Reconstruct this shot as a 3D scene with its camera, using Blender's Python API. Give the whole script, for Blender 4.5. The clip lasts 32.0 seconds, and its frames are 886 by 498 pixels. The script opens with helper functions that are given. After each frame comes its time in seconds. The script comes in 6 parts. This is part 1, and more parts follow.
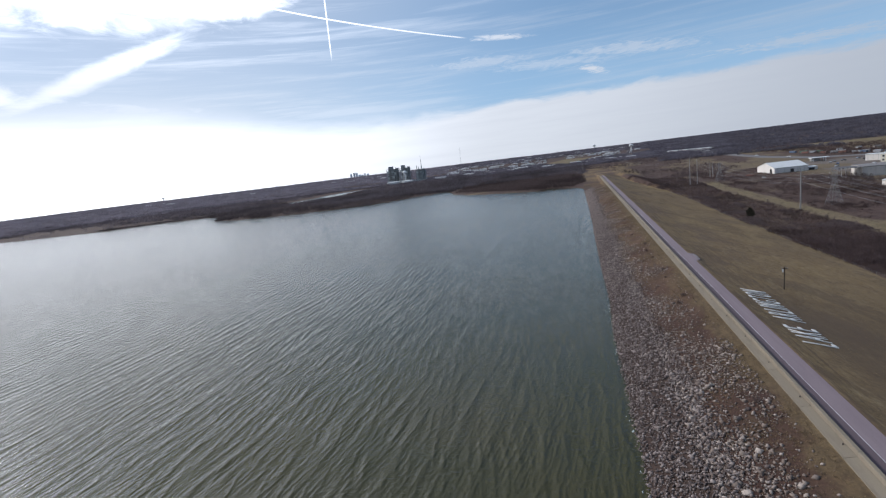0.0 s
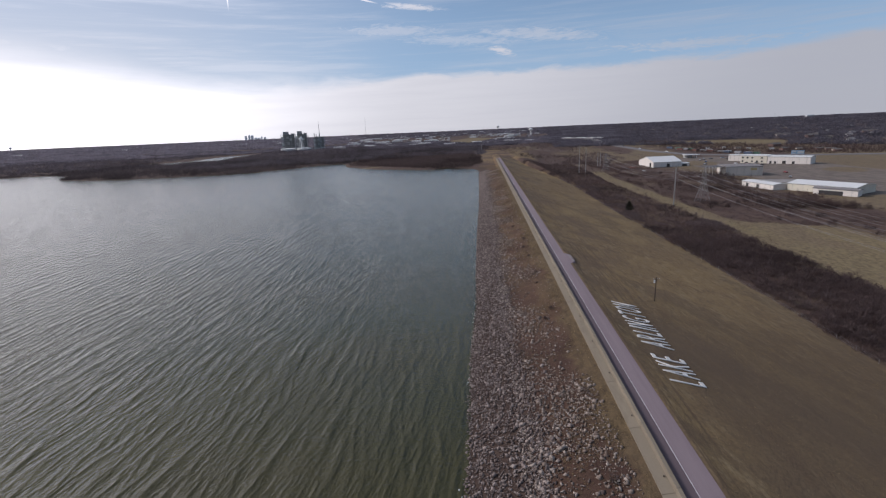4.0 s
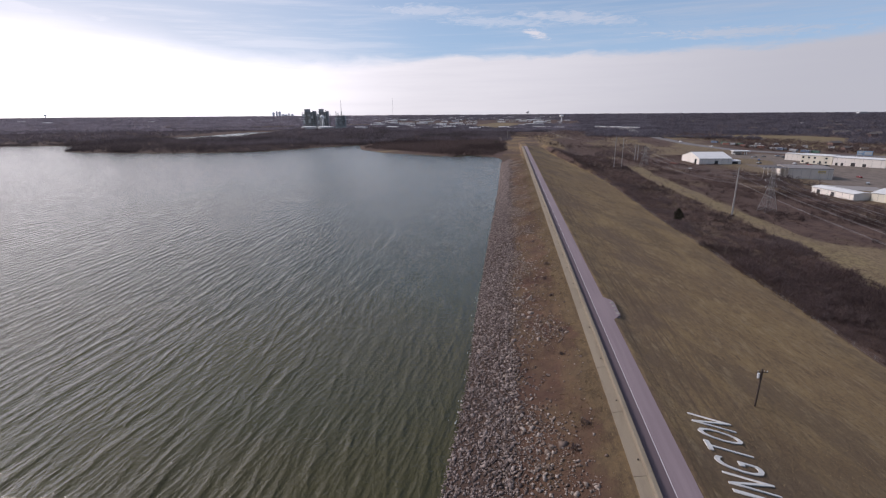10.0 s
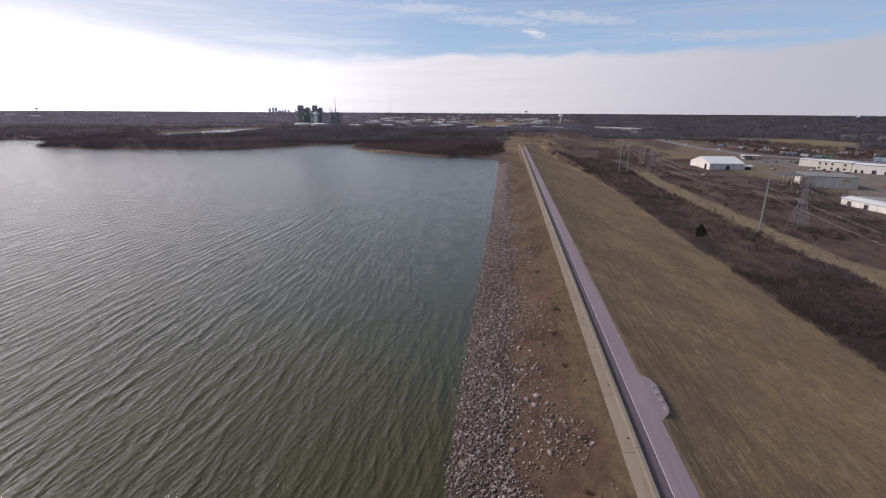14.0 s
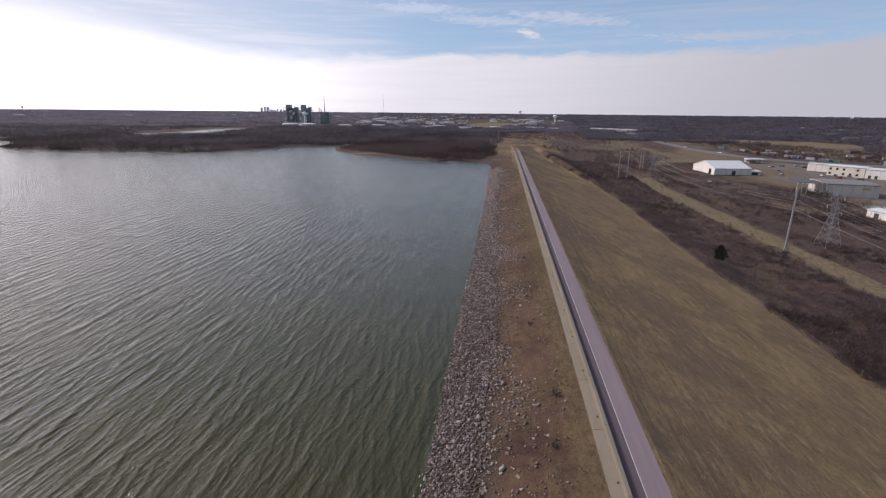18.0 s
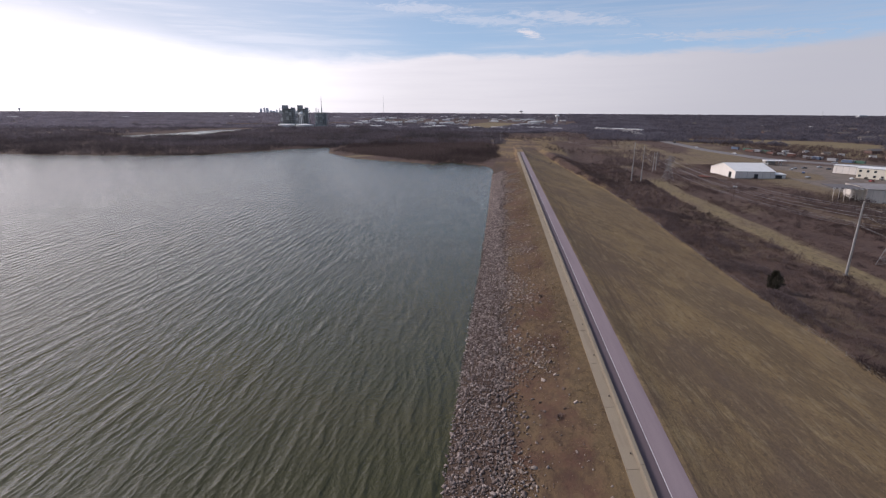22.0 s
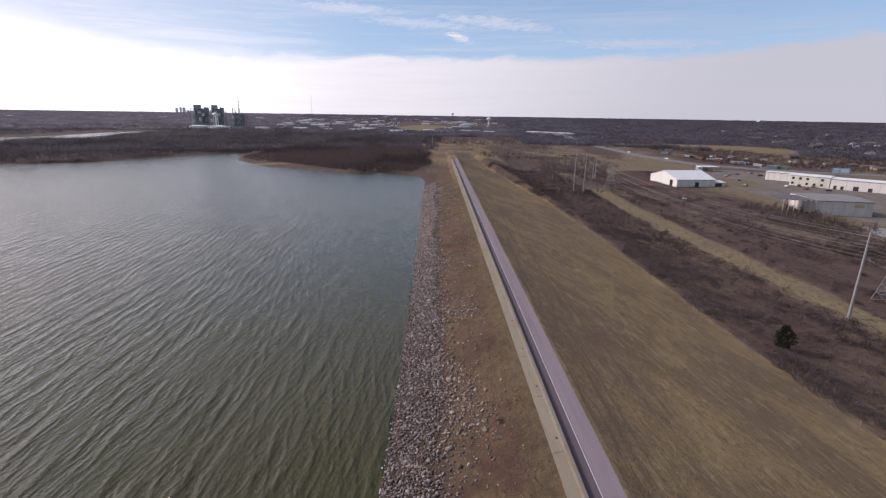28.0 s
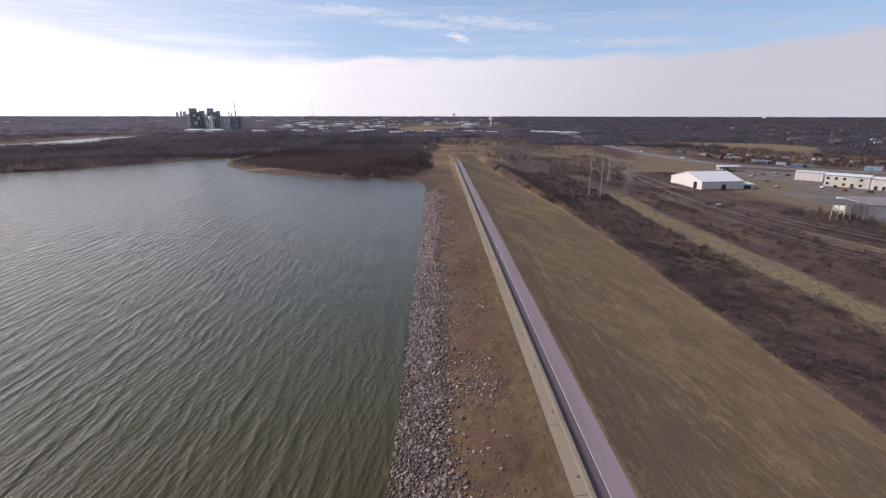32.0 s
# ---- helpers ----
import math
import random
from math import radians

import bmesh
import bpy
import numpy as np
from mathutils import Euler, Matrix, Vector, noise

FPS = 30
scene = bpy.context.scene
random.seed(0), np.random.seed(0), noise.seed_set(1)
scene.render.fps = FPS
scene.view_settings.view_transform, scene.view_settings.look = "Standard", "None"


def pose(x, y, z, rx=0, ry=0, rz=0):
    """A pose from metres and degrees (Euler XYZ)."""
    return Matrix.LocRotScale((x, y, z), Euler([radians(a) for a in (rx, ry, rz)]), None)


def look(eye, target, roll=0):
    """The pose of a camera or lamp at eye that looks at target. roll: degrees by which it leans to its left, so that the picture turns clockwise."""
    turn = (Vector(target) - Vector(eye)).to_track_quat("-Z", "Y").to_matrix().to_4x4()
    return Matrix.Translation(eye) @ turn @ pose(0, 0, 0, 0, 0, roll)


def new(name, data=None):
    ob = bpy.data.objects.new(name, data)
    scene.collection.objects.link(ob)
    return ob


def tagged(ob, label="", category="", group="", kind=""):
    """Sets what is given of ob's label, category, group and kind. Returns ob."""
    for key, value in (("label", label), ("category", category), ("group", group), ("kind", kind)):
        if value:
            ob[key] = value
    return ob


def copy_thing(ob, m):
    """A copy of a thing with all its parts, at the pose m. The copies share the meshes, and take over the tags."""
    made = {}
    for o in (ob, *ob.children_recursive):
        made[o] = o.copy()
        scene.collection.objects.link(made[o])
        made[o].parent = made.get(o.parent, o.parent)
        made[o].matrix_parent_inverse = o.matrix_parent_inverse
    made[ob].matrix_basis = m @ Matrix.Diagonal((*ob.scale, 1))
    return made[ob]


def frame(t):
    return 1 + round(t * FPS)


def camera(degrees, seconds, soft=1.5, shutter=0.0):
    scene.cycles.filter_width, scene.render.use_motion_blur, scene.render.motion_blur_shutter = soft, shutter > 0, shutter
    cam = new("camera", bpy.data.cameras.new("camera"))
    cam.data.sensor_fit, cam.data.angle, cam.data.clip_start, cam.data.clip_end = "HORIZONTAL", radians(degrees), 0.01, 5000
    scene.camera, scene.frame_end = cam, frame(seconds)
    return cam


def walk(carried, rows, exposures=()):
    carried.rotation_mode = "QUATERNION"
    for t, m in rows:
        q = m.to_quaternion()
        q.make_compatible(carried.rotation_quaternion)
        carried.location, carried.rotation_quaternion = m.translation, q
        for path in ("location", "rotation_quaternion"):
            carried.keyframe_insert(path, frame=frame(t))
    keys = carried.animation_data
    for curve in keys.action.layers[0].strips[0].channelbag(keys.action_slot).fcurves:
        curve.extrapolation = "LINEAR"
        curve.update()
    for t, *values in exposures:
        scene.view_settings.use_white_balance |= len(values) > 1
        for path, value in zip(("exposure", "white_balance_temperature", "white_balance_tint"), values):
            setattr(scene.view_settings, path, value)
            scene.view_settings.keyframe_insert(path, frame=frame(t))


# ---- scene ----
import functools

# ---- camera ----
cam = camera(85.1, 32.0, 1.2)
ROWS = [
    (0, -28.04, -0.00, 36.54, 16.20, -10.01, -6.95), (0.5, -26.30, 2.69, 36.32, 15.50, -10.18, -6.72), (1, -24.98, 5.54, 36.16, 15.98, -10.46, -6.26),
    (1.5, -24.00, 8.42, 36.17, 16.36, -10.85, -5.79), (2, -23.36, 11.60, 36.19, 16.53, -11.30, -5.31), (2.5, -22.81, 14.79, 36.16, 7.08, -12.56, -3.93),
    (3, -22.40, 18.52, 36.24, 5.26, -13.16, -3.29), (3.5, -20.91, 22.13, 36.29, 4.94, -13.65, -2.86), (5.5, -16.41, 36.36, 36.64, 4.82, -14.77, -1.73),
    (6, -16.09, 39.85, 36.85, 4.36, -14.95, -1.32), (6.5, -15.83, 43.57, 36.89, 4.09, -15.09, -1.04), (7, -15.55, 47.39, 36.79, 3.88, -15.25, -0.83),
    (7.5, -15.16, 51.22, 36.53, 3.56, -15.39, -0.61), (8, -15.02, 54.86, 36.38, 6.58, -15.54, -0.85), (8.5, -14.92, 58.64, 36.00, 7.72, -15.56, -0.91),
    (9, -15.01, 62.35, 35.82, 8.02, -15.65, -0.77), (9.5, -15.27, 65.91, 35.77, 7.88, -15.78, -0.58), (10, -15.56, 69.65, 35.72, 7.64, -15.88, -0.37),
    (10.5, -15.93, 73.24, 35.65, 7.50, -15.93, -0.19), (11, -16.30, 76.86, 35.65, 7.38, -16.01, -0.03), (11.5, -16.57, 80.59, 35.66, 7.27, -16.01, 0.12),
    (12, -16.66, 84.33, 35.65, 7.31, -16.10, 0.19), (12.5, -16.69, 88.16, 35.71, 7.48, -16.12, 0.18), (13, -16.69, 92.01, 35.68, 7.58, -16.13, 0.27),
    (13.5, -16.44, 95.92, 35.61, 7.41, -16.12, 0.37), (14, -15.92, 99.77, 35.60, 7.23, -16.07, 0.40), (14.5, -15.38, 103.68, 35.65, 7.00, -16.10, 0.51),
    (16.5, -13.89, 117.84, 36.16, 6.62, -16.06, 0.57), (17, -13.88, 121.93, 35.87, 6.63, -16.03, 0.59), (17.5, -13.90, 125.60, 35.88, 6.59, -16.06, 0.61),
    (18, -14.05, 129.15, 35.98, 6.54, -16.07, 0.61), (18.5, -14.09, 132.74, 36.01, 6.53, -16.06, 0.58), (19, -14.30, 136.42, 35.98, 6.41, -16.07, 0.55),
    (19.5, -14.62, 140.16, 35.92, 6.35, -16.10, 0.57), (20, -14.87, 143.81, 35.83, 6.45, -16.12, 0.53), (20.5, -15.06, 147.54, 35.70, 6.46, -16.13, 0.50),
    (21, -15.49, 151.13, 35.74, 6.41, -16.10, 0.46), (21.5, -15.79, 154.80, 35.63, 6.58, -16.10, 0.40), (22, -16.06, 158.62, 35.58, 6.67, -16.06, 0.36),
    (22.5, -16.42, 162.20, 35.53, 6.64, -16.03, 0.31), (23, -16.92, 165.80, 35.51, 6.68, -16.02, 0.32), (23.5, -17.13, 169.14, 35.75, 6.80, -16.01, 0.27),
    (24, -17.13, 172.66, 35.93, 6.86, -16.01, 0.24), (24.5, -16.98, 176.36, 36.09, 6.72, -15.98, 0.22), (25, -16.89, 180.17, 36.09, 6.64, -15.96, 0.15),
    (25.5, -16.63, 184.05, 36.13, 6.42, -15.91, 0.15), (26, -16.46, 187.57, 36.18, 1.58, -15.86, 0.79), (26.5, -15.97, 191.17, 36.26, -0.07, -15.84, 1.05),
    (28.5, -15.46, 205.29, 36.24, -1.42, -15.74, 0.91), (29, -15.51, 209.05, 36.10, -1.31, -15.72, 0.80), (29.5, -15.33, 212.80, 36.09, -1.23, -15.70, 0.65),
    (30, -15.29, 216.52, 36.10, -1.00, -15.75, 0.50), (30.5, -15.26, 220.33, 35.89, -0.99, -15.76, 0.41), (31, -15.21, 224.16, 35.60, -0.88, -15.67, 0.27),
    (31.5, -15.27, 227.99, 35.47, -0.77, -15.70, 0.21), (32, -15.25, 231.47, 35.39, -0.89, -15.70, 0.16),
]

def glide(x, y, z, yaw, pitch, roll):
    """Camera pose: yaw to the left of +y, pitch up, roll as look() leans."""
    turn = Euler((radians(90 + pitch), 0, radians(yaw))).to_matrix().to_4x4()
    return Matrix.Translation((x, y, z)) @ turn @ Matrix.Rotation(radians(roll), 4, "Z")


walk(cam, [(r[0], glide(*r[1:])) for r in ROWS], [(0.0, -0.22, 5900, 10), (1.0, -0.62, 5900, 11), (2.0, -0.66, 5950, 12), (3.2, -0.52, 6100, 14), (5.5, -0.24, 6320, 19), (25.0, -0.12, 6380, 20), (29.0, 0.0, 6380, 21), (32.0, 0.02, 6400, 21)])

# ---- daylight ----
SUN_LEFT, SUN_UP = 76.0, 33.0  # degrees left of +y, degrees over the horizon
sun_way = Vector((-math.sin(radians(SUN_LEFT)) * math.cos(radians(SUN_UP)),
                  math.cos(radians(SUN_LEFT)) * math.cos(radians(SUN_UP)), math.sin(radians(SUN_UP))))
lamp = bpy.data.lights.new("sun", "SUN")
lamp.energy, lamp.angle, lamp.color = 3.5, radians(10.0), (1.0, 0.95, 0.89)
sun = new("sun", lamp)
sun.matrix_world = look(sun_way * 200, (0, 0, 0))

world = bpy.data.worlds.new("sky")
scene.world = world
world.use_nodes = True


class Tree:
    """Short hand for a node tree."""

    def __init__(self, tree):
        self.nodes, self.links = tree.nodes, tree.links
        self.nodes.clear()

    def add(self, kind, props=None, **inputs):
        n = self.nodes.new(kind)
        props = props or {}
        if "operation" in props:
            n.operation = props["operation"]
        if "use_clamp" in props:
            n.use_clamp = props["use_clamp"]
        if "interpolation_type" in props:
            n.interpolation_type = props["interpolation_type"]
        if "layer_name" in props:
            n.layer_name = props["layer_name"]
        for k, v in inputs.items():
            self.put(n.inputs[int(k[1:])] if k[0] == "i" and k[1:].isdigit() else n.inputs[k.replace("_", " ")], v)
        return n

    def put(self, socket, v):
        if isinstance(v, bpy.types.NodeSocket):
            self.links.new(v, socket)
        elif isinstance(v, bpy.types.Node):
            self.links.new(v.outputs[0], socket)
        elif isinstance(v, (tuple, list)) and len(v) == 3 and socket.type == "RGBA":
            socket.default_value = (*v, 1)
        else:
            socket.default_value = v

    def math(self, op, a, b=0.0, c=0.0, clamp=False):
        return self.add("ShaderNodeMath", {"operation": op, "use_clamp": clamp}, i0=a, i1=b, i2=c).outputs[0]

    def noise(self, where, scale, detail=4.0, rough=0.55, distort=0.0):
        return self.add("ShaderNodeTexNoise", None, Vector=where, Scale=scale, Detail=detail, Roughness=rough, Distortion=distort).outputs[0]

    def ramp(self, fac, a, b, lo=0.0, hi=1.0):
        return self.add("ShaderNodeMapRange", {"interpolation_type": "SMOOTHSTEP"}, i0=fac, i1=a, i2=b, i3=lo, i4=hi).outputs[0]

    def mix(self, fac, a, b):
        n = self.nodes.new("ShaderNodeMix")
        n.data_type = "RGBA"
        for s, v in ((n.inputs[0], fac), (n.inputs[6], a), (n.inputs[7], b)):
            self.put(s, v)
        return n.outputs[2]

    def scaled(self, where, x, y, z, turn=0.0):
        return self.add("ShaderNodeMapping", None, Vector=where, Scale=(x, y, z), Rotation=(0, 0, radians(turn))).outputs[0]


w = Tree(world.node_tree)
way = w.add("ShaderNodeTexCoord").outputs["Generated"]
sky = w.add("ShaderNodeTexSky")
sky.sky_type, sky.sun_disc, sky.altitude = "NISHITA", False, 180.0
sky.sun_elevation, sky.sun_rotation = radians(SUN_UP), radians(-SUN_LEFT)
sky.air_density, sky.dust_density, sky.ozone_density = 1.0, 0.3, 3.0
xyz = w.add("ShaderNodeSeparateXYZ", None, Vector=way)
up = xyz.outputs[2]
# clouds, laid out by bearing (degrees left of +y) and height over the horizon
RAD = 57.2958
bearing = w.math("MULTIPLY", w.math("ARCTAN2", w.math("MULTIPLY", xyz.outputs[0], -1.0), xyz.outputs[1]), RAD)
above = w.math("MULTIPLY", w.math("ARCSINE", up), RAD)
flat = w.add("ShaderNodeCombineXYZ", None, X=bearing, Y=above, Z=0.0)
curl = w.noise(w.scaled(flat, 0.08, 0.5, 1.0), 1.0, 6.0, 0.62, 0.4)
puff = w.noise(w.scaled(flat, 0.22, 0.6, 1.0), 1.0, 6.0, 0.6, 0.8)
shred = w.noise(w.scaled(flat, 0.55, 2.4, 1.0), 1.0, 6.0, 0.65, 1.2)
lean_x = w.math("ADD", bearing, w.math("MULTIPLY", above, 3.0))
fibre = w.noise(w.scaled(w.add("ShaderNodeCombineXYZ", None, X=lean_x, Y=above, Z=0.0), 0.05, 0.85, 1.0), 1.0, 6.0, 0.65, 0.3)


def patch(az, el, wide, tall, tilt=0.0, ragged=0.9, torn=puff, most=1.0):
    """A cloud patch: an ellipse with a torn edge."""
    dx = w.math("SUBTRACT", bearing, az)
    dy = w.math("SUBTRACT", w.math("SUBTRACT", above, el), w.math("MULTIPLY", dx, tilt))
    dx, dy = w.math("DIVIDE", dx, wide), w.math("DIVIDE", dy, tall)
    d = w.math("SQRT", w.math("ADD", w.math("MULTIPLY", dx, dx), w.math("MULTIPLY", dy, dy)))
    d = w.math("ADD", d, w.math("MULTIPLY", w.math("SUBTRACT", torn, 0.5), ragged * 2))
    return w.ramp(d, 0.1, 1.15, most, 0.0)


def trail(az0, el0, az1, el1, half):
    """A thin straight vapour trail."""
    ux, uy = az1 - az0, el1 - el0
    long = math.hypot(ux, uy)
    ux, uy = ux / long, uy / long
    dx, dy = w.math("SUBTRACT", bearing, az0), w.math("SUBTRACT", above, el0)
    run = w.math("ADD", w.math("MULTIPLY", dx, ux), w.math("MULTIPLY", dy, uy))
    off = w.math("ABSOLUTE", w.math("SUBTRACT", w.math("MULTIPLY", dx, uy), w.math("MULTIPLY", dy, ux)))
    within = w.math("MULTIPLY", w.ramp(run, -0.5, 0.5), w.ramp(run, long - 1.5, long, 1.0, 0.0))
    return w.math("MULTIPLY", w.ramp(off, half * 0.4, half, 0.9, 0.0), within)


edge = w.math("SUBTRACT", above, w.math("MULTIPLY", w.math("SUBTRACT", curl, 0.5), 1.7))
edge = w.math("SUBTRACT", edge, w.math("MULTIPLY", w.math("SUBTRACT", puff, 0.5), w.ramp(bearing, 14.0, 34.0, 1.5, 0.6)))
rim = w.math("ADD", w.math("ADD", w.ramp(bearing, 26.0, 50.0, 5.7, 8.4), w.ramp(bearing, 8.0, 20.0, 0.0, -0.7)), w.ramp(bearing, -42.0, -22.0, 1.3, 0.0))
band = w.ramp(w.math("SUBTRACT", edge, rim), w.ramp(bearing, 5.0, 35.0, -0.45, -2.2), w.ramp(bearing, 0.0, 40.0, 0.55, 3.2), 1.0, 0.0)
wisps = w.math("MULTIPLY", w.ramp(fibre, 0.42, 0.85), w.ramp(above, 9.0, 20.0, 0.5, 0.28))
# first two patches: clouds mostly above the view, added for the water to reflect
shapes = [patch(62, 30, 34, 12, 0.0, 1.0, puff, 0.85), patch(10, 34, 40, 9, 0.0, 1.3, puff, 0.5), patch(50, 19.5, 17, 4.2, 0.05, 0.7), patch(49, 11.6, 11, 1.2, -0.42, 0.6), patch(36, 18, 7, 1.6, -0.05, 0.9), patch(58, 10.2, 8, 1.2, 0.0),
          patch(-2.6, 8.0, 1.5, 0.55, 0.30, 1.3, shred, 0.95), patch(-6.5, 9.4, 8, 0.75, 0.10, 1.3, shred, 0.5), patch(9.0, 10.4, 6.5, 0.7, 0.03, 1.2, shred, 0.42),
          patch(-22, 7.1, 10, 0.55, 0.03, 1.5, shred, 0.55), patch(1.0, 9.2, 9, 0.7, 0.05, 1.3, shred, 0.38), patch(46.0, 8.6, 8, 0.9, 0.05, 1.2, puff, 0.5), patch(24, 6.9, 14, 1.2, 0.04, 1.2, fibre, 0.35),
          trail(34.1, 18.25, 10.5, 13.05, 0.09), trail(25.57, 24.0, 25.96, 11.95, 0.09), patch(7.0, 12.7, 3.4, 0.35, 0.09, 1.4, shred, 0.8)]
cover = w.math("MAXIMUM", band, wisps)
for shape in shapes:
    cover = w.math("MAXIMUM", cover, shape)
facing = w.add("ShaderNodeVectorMath", {"operation": "DOT_PRODUCT"}, i0=way, i1=tuple(sun_way)).outputs["Value"]
lit_band = w.mix(w.ramp(above, 3.0, 9.0), (22.0, 21.4, 21.0), (13.0, 12.9, 12.9))
lit_cloud = w.mix(w.ramp(above, 10.5, 15.5), lit_band, (28.0, 27.2, 26.6))
cloud_tone = w.mix(w.ramp(facing, -0.25, 0.42), (5.7, 5.8, 6.05), (9.4, 9.3, 9.3))
cloud_tone = w.mix(w.ramp(facing, 0.32, 0.84), cloud_tone, lit_cloud)
cloud_tone = w.mix(w.ramp(fibre, 0.35, 0.7, 0.0, 0.14), cloud_tone, (5.4, 5.4, 6.0))
haze = w.mix(w.ramp(facing, 0.3, 0.85), (4.4, 6.5, 8.8), (8.4, 8.9, 9.6))
hazy = w.mix(w.math("ADD", w.ramp(facing, 0.2, 0.85, 0.36, 0.6), w.ramp(above, 5.0, 15.0, 0.3, 0.0)), sky, haze)
colour = w.mix(w.math("MULTIPLY", cover, 0.92, clamp=True), hazy, cloud_tone)
# thin bright cloud ring round the veiled sun, added unseen to brighten the lake
colour = w.mix(w.ramp(facing, 0.88, 1.0, 0.0, 0.6), colour, (36.0, 34.5, 32.5))
back = w.add("ShaderNodeBackground", None, Color=colour, Strength=0.10)
w.links.new(back.outputs[0], w.add("ShaderNodeOutputWorld").inputs[0])

# ---- materials ----


def material(name):
    m = bpy.data.materials.new(name)
    m.use_nodes = True
    return m, Tree(m.node_tree)


def finish(n, base, rough=0.8, bump=None, far=0.1, strength=0.5, metal=0.0, spec=0.4, **more):
    b = n.add("ShaderNodeBsdfPrincipled", None, Base_Color=base, Roughness=rough, Metallic=metal, **more)
    b.inputs["Specular IOR Level"].default_value = spec
    if bump is not None:
        n.put(b.inputs["Normal"], n.add("ShaderNodeBump", None, Strength=strength, Distance=far, Height=bump))
    n.links.new(b.outputs[0], n.add("ShaderNodeOutputMaterial").inputs[0])
    return b


@functools.cache
def plain(name, colour, rough=0.7, metal=0.0, grain=1.0, wear=0.25, dirt=(0.09, 0.075, 0.06), vary=0.0):
    """Painted or solid surface with grain, stains and a slight relief; vary: tone from piece to piece."""
    m, n = material(name)
    where = n.add("ShaderNodeNewGeometry").outputs["Position"]
    fine = n.noise(where, 6.0 * grain, 5.0, 0.65)
    wide = n.noise(n.scaled(where, 1, 1, 0.35), 0.35 * grain, 4.0, 0.6)
    c = n.mix(n.math("MULTIPLY", n.ramp(wide, 0.45, 0.75), wear), colour, dirt)
    c = n.mix(n.ramp(fine, 0.3, 0.75, 0.0, 0.22), c, tuple(v * 0.55 for v in colour))
    if vary:
        r = n.add("ShaderNodeObjectInfo").outputs["Random"]
        c = n.mix(n.math("MULTIPLY", r, vary), c, tuple(v * 0.45 for v in colour))
    finish(n, c, rough, fine, 0.02, 0.3, metal)
    return m


def mesh_of(name, verts, faces):
    me = bpy.data.meshes.new(name)
    me.from_pydata(verts, [], faces)
    me.update()
    return me


def part(name, bm, mat, parent=None, label=""):
    """Links a bmesh as one mesh object under a thing or a part."""
    me = bpy.data.meshes.new(name)
    bm.to_mesh(me)
    bm.free()
    me.materials.append(mat)
    ob = new(name, me)
    ob.parent = parent
    return tagged(ob, label)


def thing(name, x, y, z, turn, label, category, group="", kind=""):
    """An Empty at a thing's base that parents its parts."""
    ob = new(name)
    ob.matrix_world = pose(x, y, z, 0, 0, turn)
    ob.empty_display_size = 0.3
    return tagged(ob, label, category, group, kind)


def box(bm, x0, x1, y0, y1, z0, z1, bevel=0.0):
    g = bmesh.ops.create_cube(bm, size=1.0)["verts"]
    bmesh.ops.scale(bm, vec=(x1 - x0, y1 - y0, z1 - z0), verts=g)
    bmesh.ops.translate(bm, vec=((x0 + x1) / 2, (y0 + y1) / 2, (z0 + z1) / 2), verts=g)
    if bevel:
        es = list({e for v in g for e in v.link_edges})
        bmesh.ops.bevel(bm, geom=es, offset=bevel, segments=1, affect="EDGES")
    return bm


def boxed(*args):
    return box(bmesh.new(), *args)


def rod(bm, a, b, r0, r1=None, sides=8):
    """A tapered round bar from a to b."""
    a, b = Vector(a), Vector(b)
    r1 = r0 if r1 is None else r1
    g = bmesh.ops.create_cone(bm, cap_ends=True, segments=sides, radius1=r0, radius2=r1, depth=(b - a).length)["verts"]
    m = Matrix.Translation((a + b) / 2) @ (b - a).to_track_quat("Z", "Y").to_matrix().to_4x4()
    bmesh.ops.transform(bm, matrix=m, verts=g)
    return bm


def sheet_mesh(name, arr_v, arr_f, mat, parent=None):
    """One mesh from numpy vertices and equal-sided faces."""
    me = bpy.data.meshes.new(name)
    k = arr_f.shape[1]
    me.vertices.add(len(arr_v))
    me.vertices.foreach_set("co", np.asarray(arr_v, np.float32).ravel())
    me.loops.add(arr_f.size)
    me.loops.foreach_set("vertex_index", arr_f.astype(np.int32).ravel())
    me.polygons.add(len(arr_f))
    me.polygons.foreach_set("loop_start", np.arange(0, arr_f.size, k, dtype=np.int32))
    me.update(calc_edges=True)
    me.materials.append(mat)
    ob = new(name, me)
    ob.parent = parent
    return ob


# ---- plan of the land ----
WATER, ROAD = -7.2, -0.55


def shore_x(y):
    """The waterline along the dam."""
    return np.interp(y, [0, 60, 113, 139, 178, 245, 290, 350, 490], [-21.8, -21.6, -21.8, -20.9, -21.2, -20.9, -20.3, -20.2, -20.8])


LAKE = np.array([(-20.8, 490), (-28, 509), (-44, 534), (-66, 548), (-100, 571), (-125, 578), (-150, 592), (-190, 640), (-206, 690), (-220, 720),
                 (-245, 690), (-276, 640), (-300, 606), (-335, 588), (-380, 580), (-440, 572), (-500, 578), (-545, 594), (-575, 650), (-640, 690),
                 (-720, 668), (-800, 610), (-960, 590), (-1600, 640), (-2300, 500), (-2300, -700), (-30, -700), (-24, -300), (-21.8, 0)], float)
POND = np.array([(-640, 880), (-545, 815), (-495, 885), (-500, 950), (-560, 1060), (-540, 1150), (-565, 1170), (-610, 1130), (-605, 1060), (-600, 960)], float)
FIELD = np.array([(215, 905), (300, 935), (352, 925), (440, 905), (470, 860), (425, 790), (395, 740), (352, 722), (345, 780), (352, 850), (330, 872), (262, 892)], float)
TOWN_FIELD = np.array([(-108, 1370), (-110, 1600), (-60, 1850), (30, 1740), (10, 1500), (-45, 1215)], float)


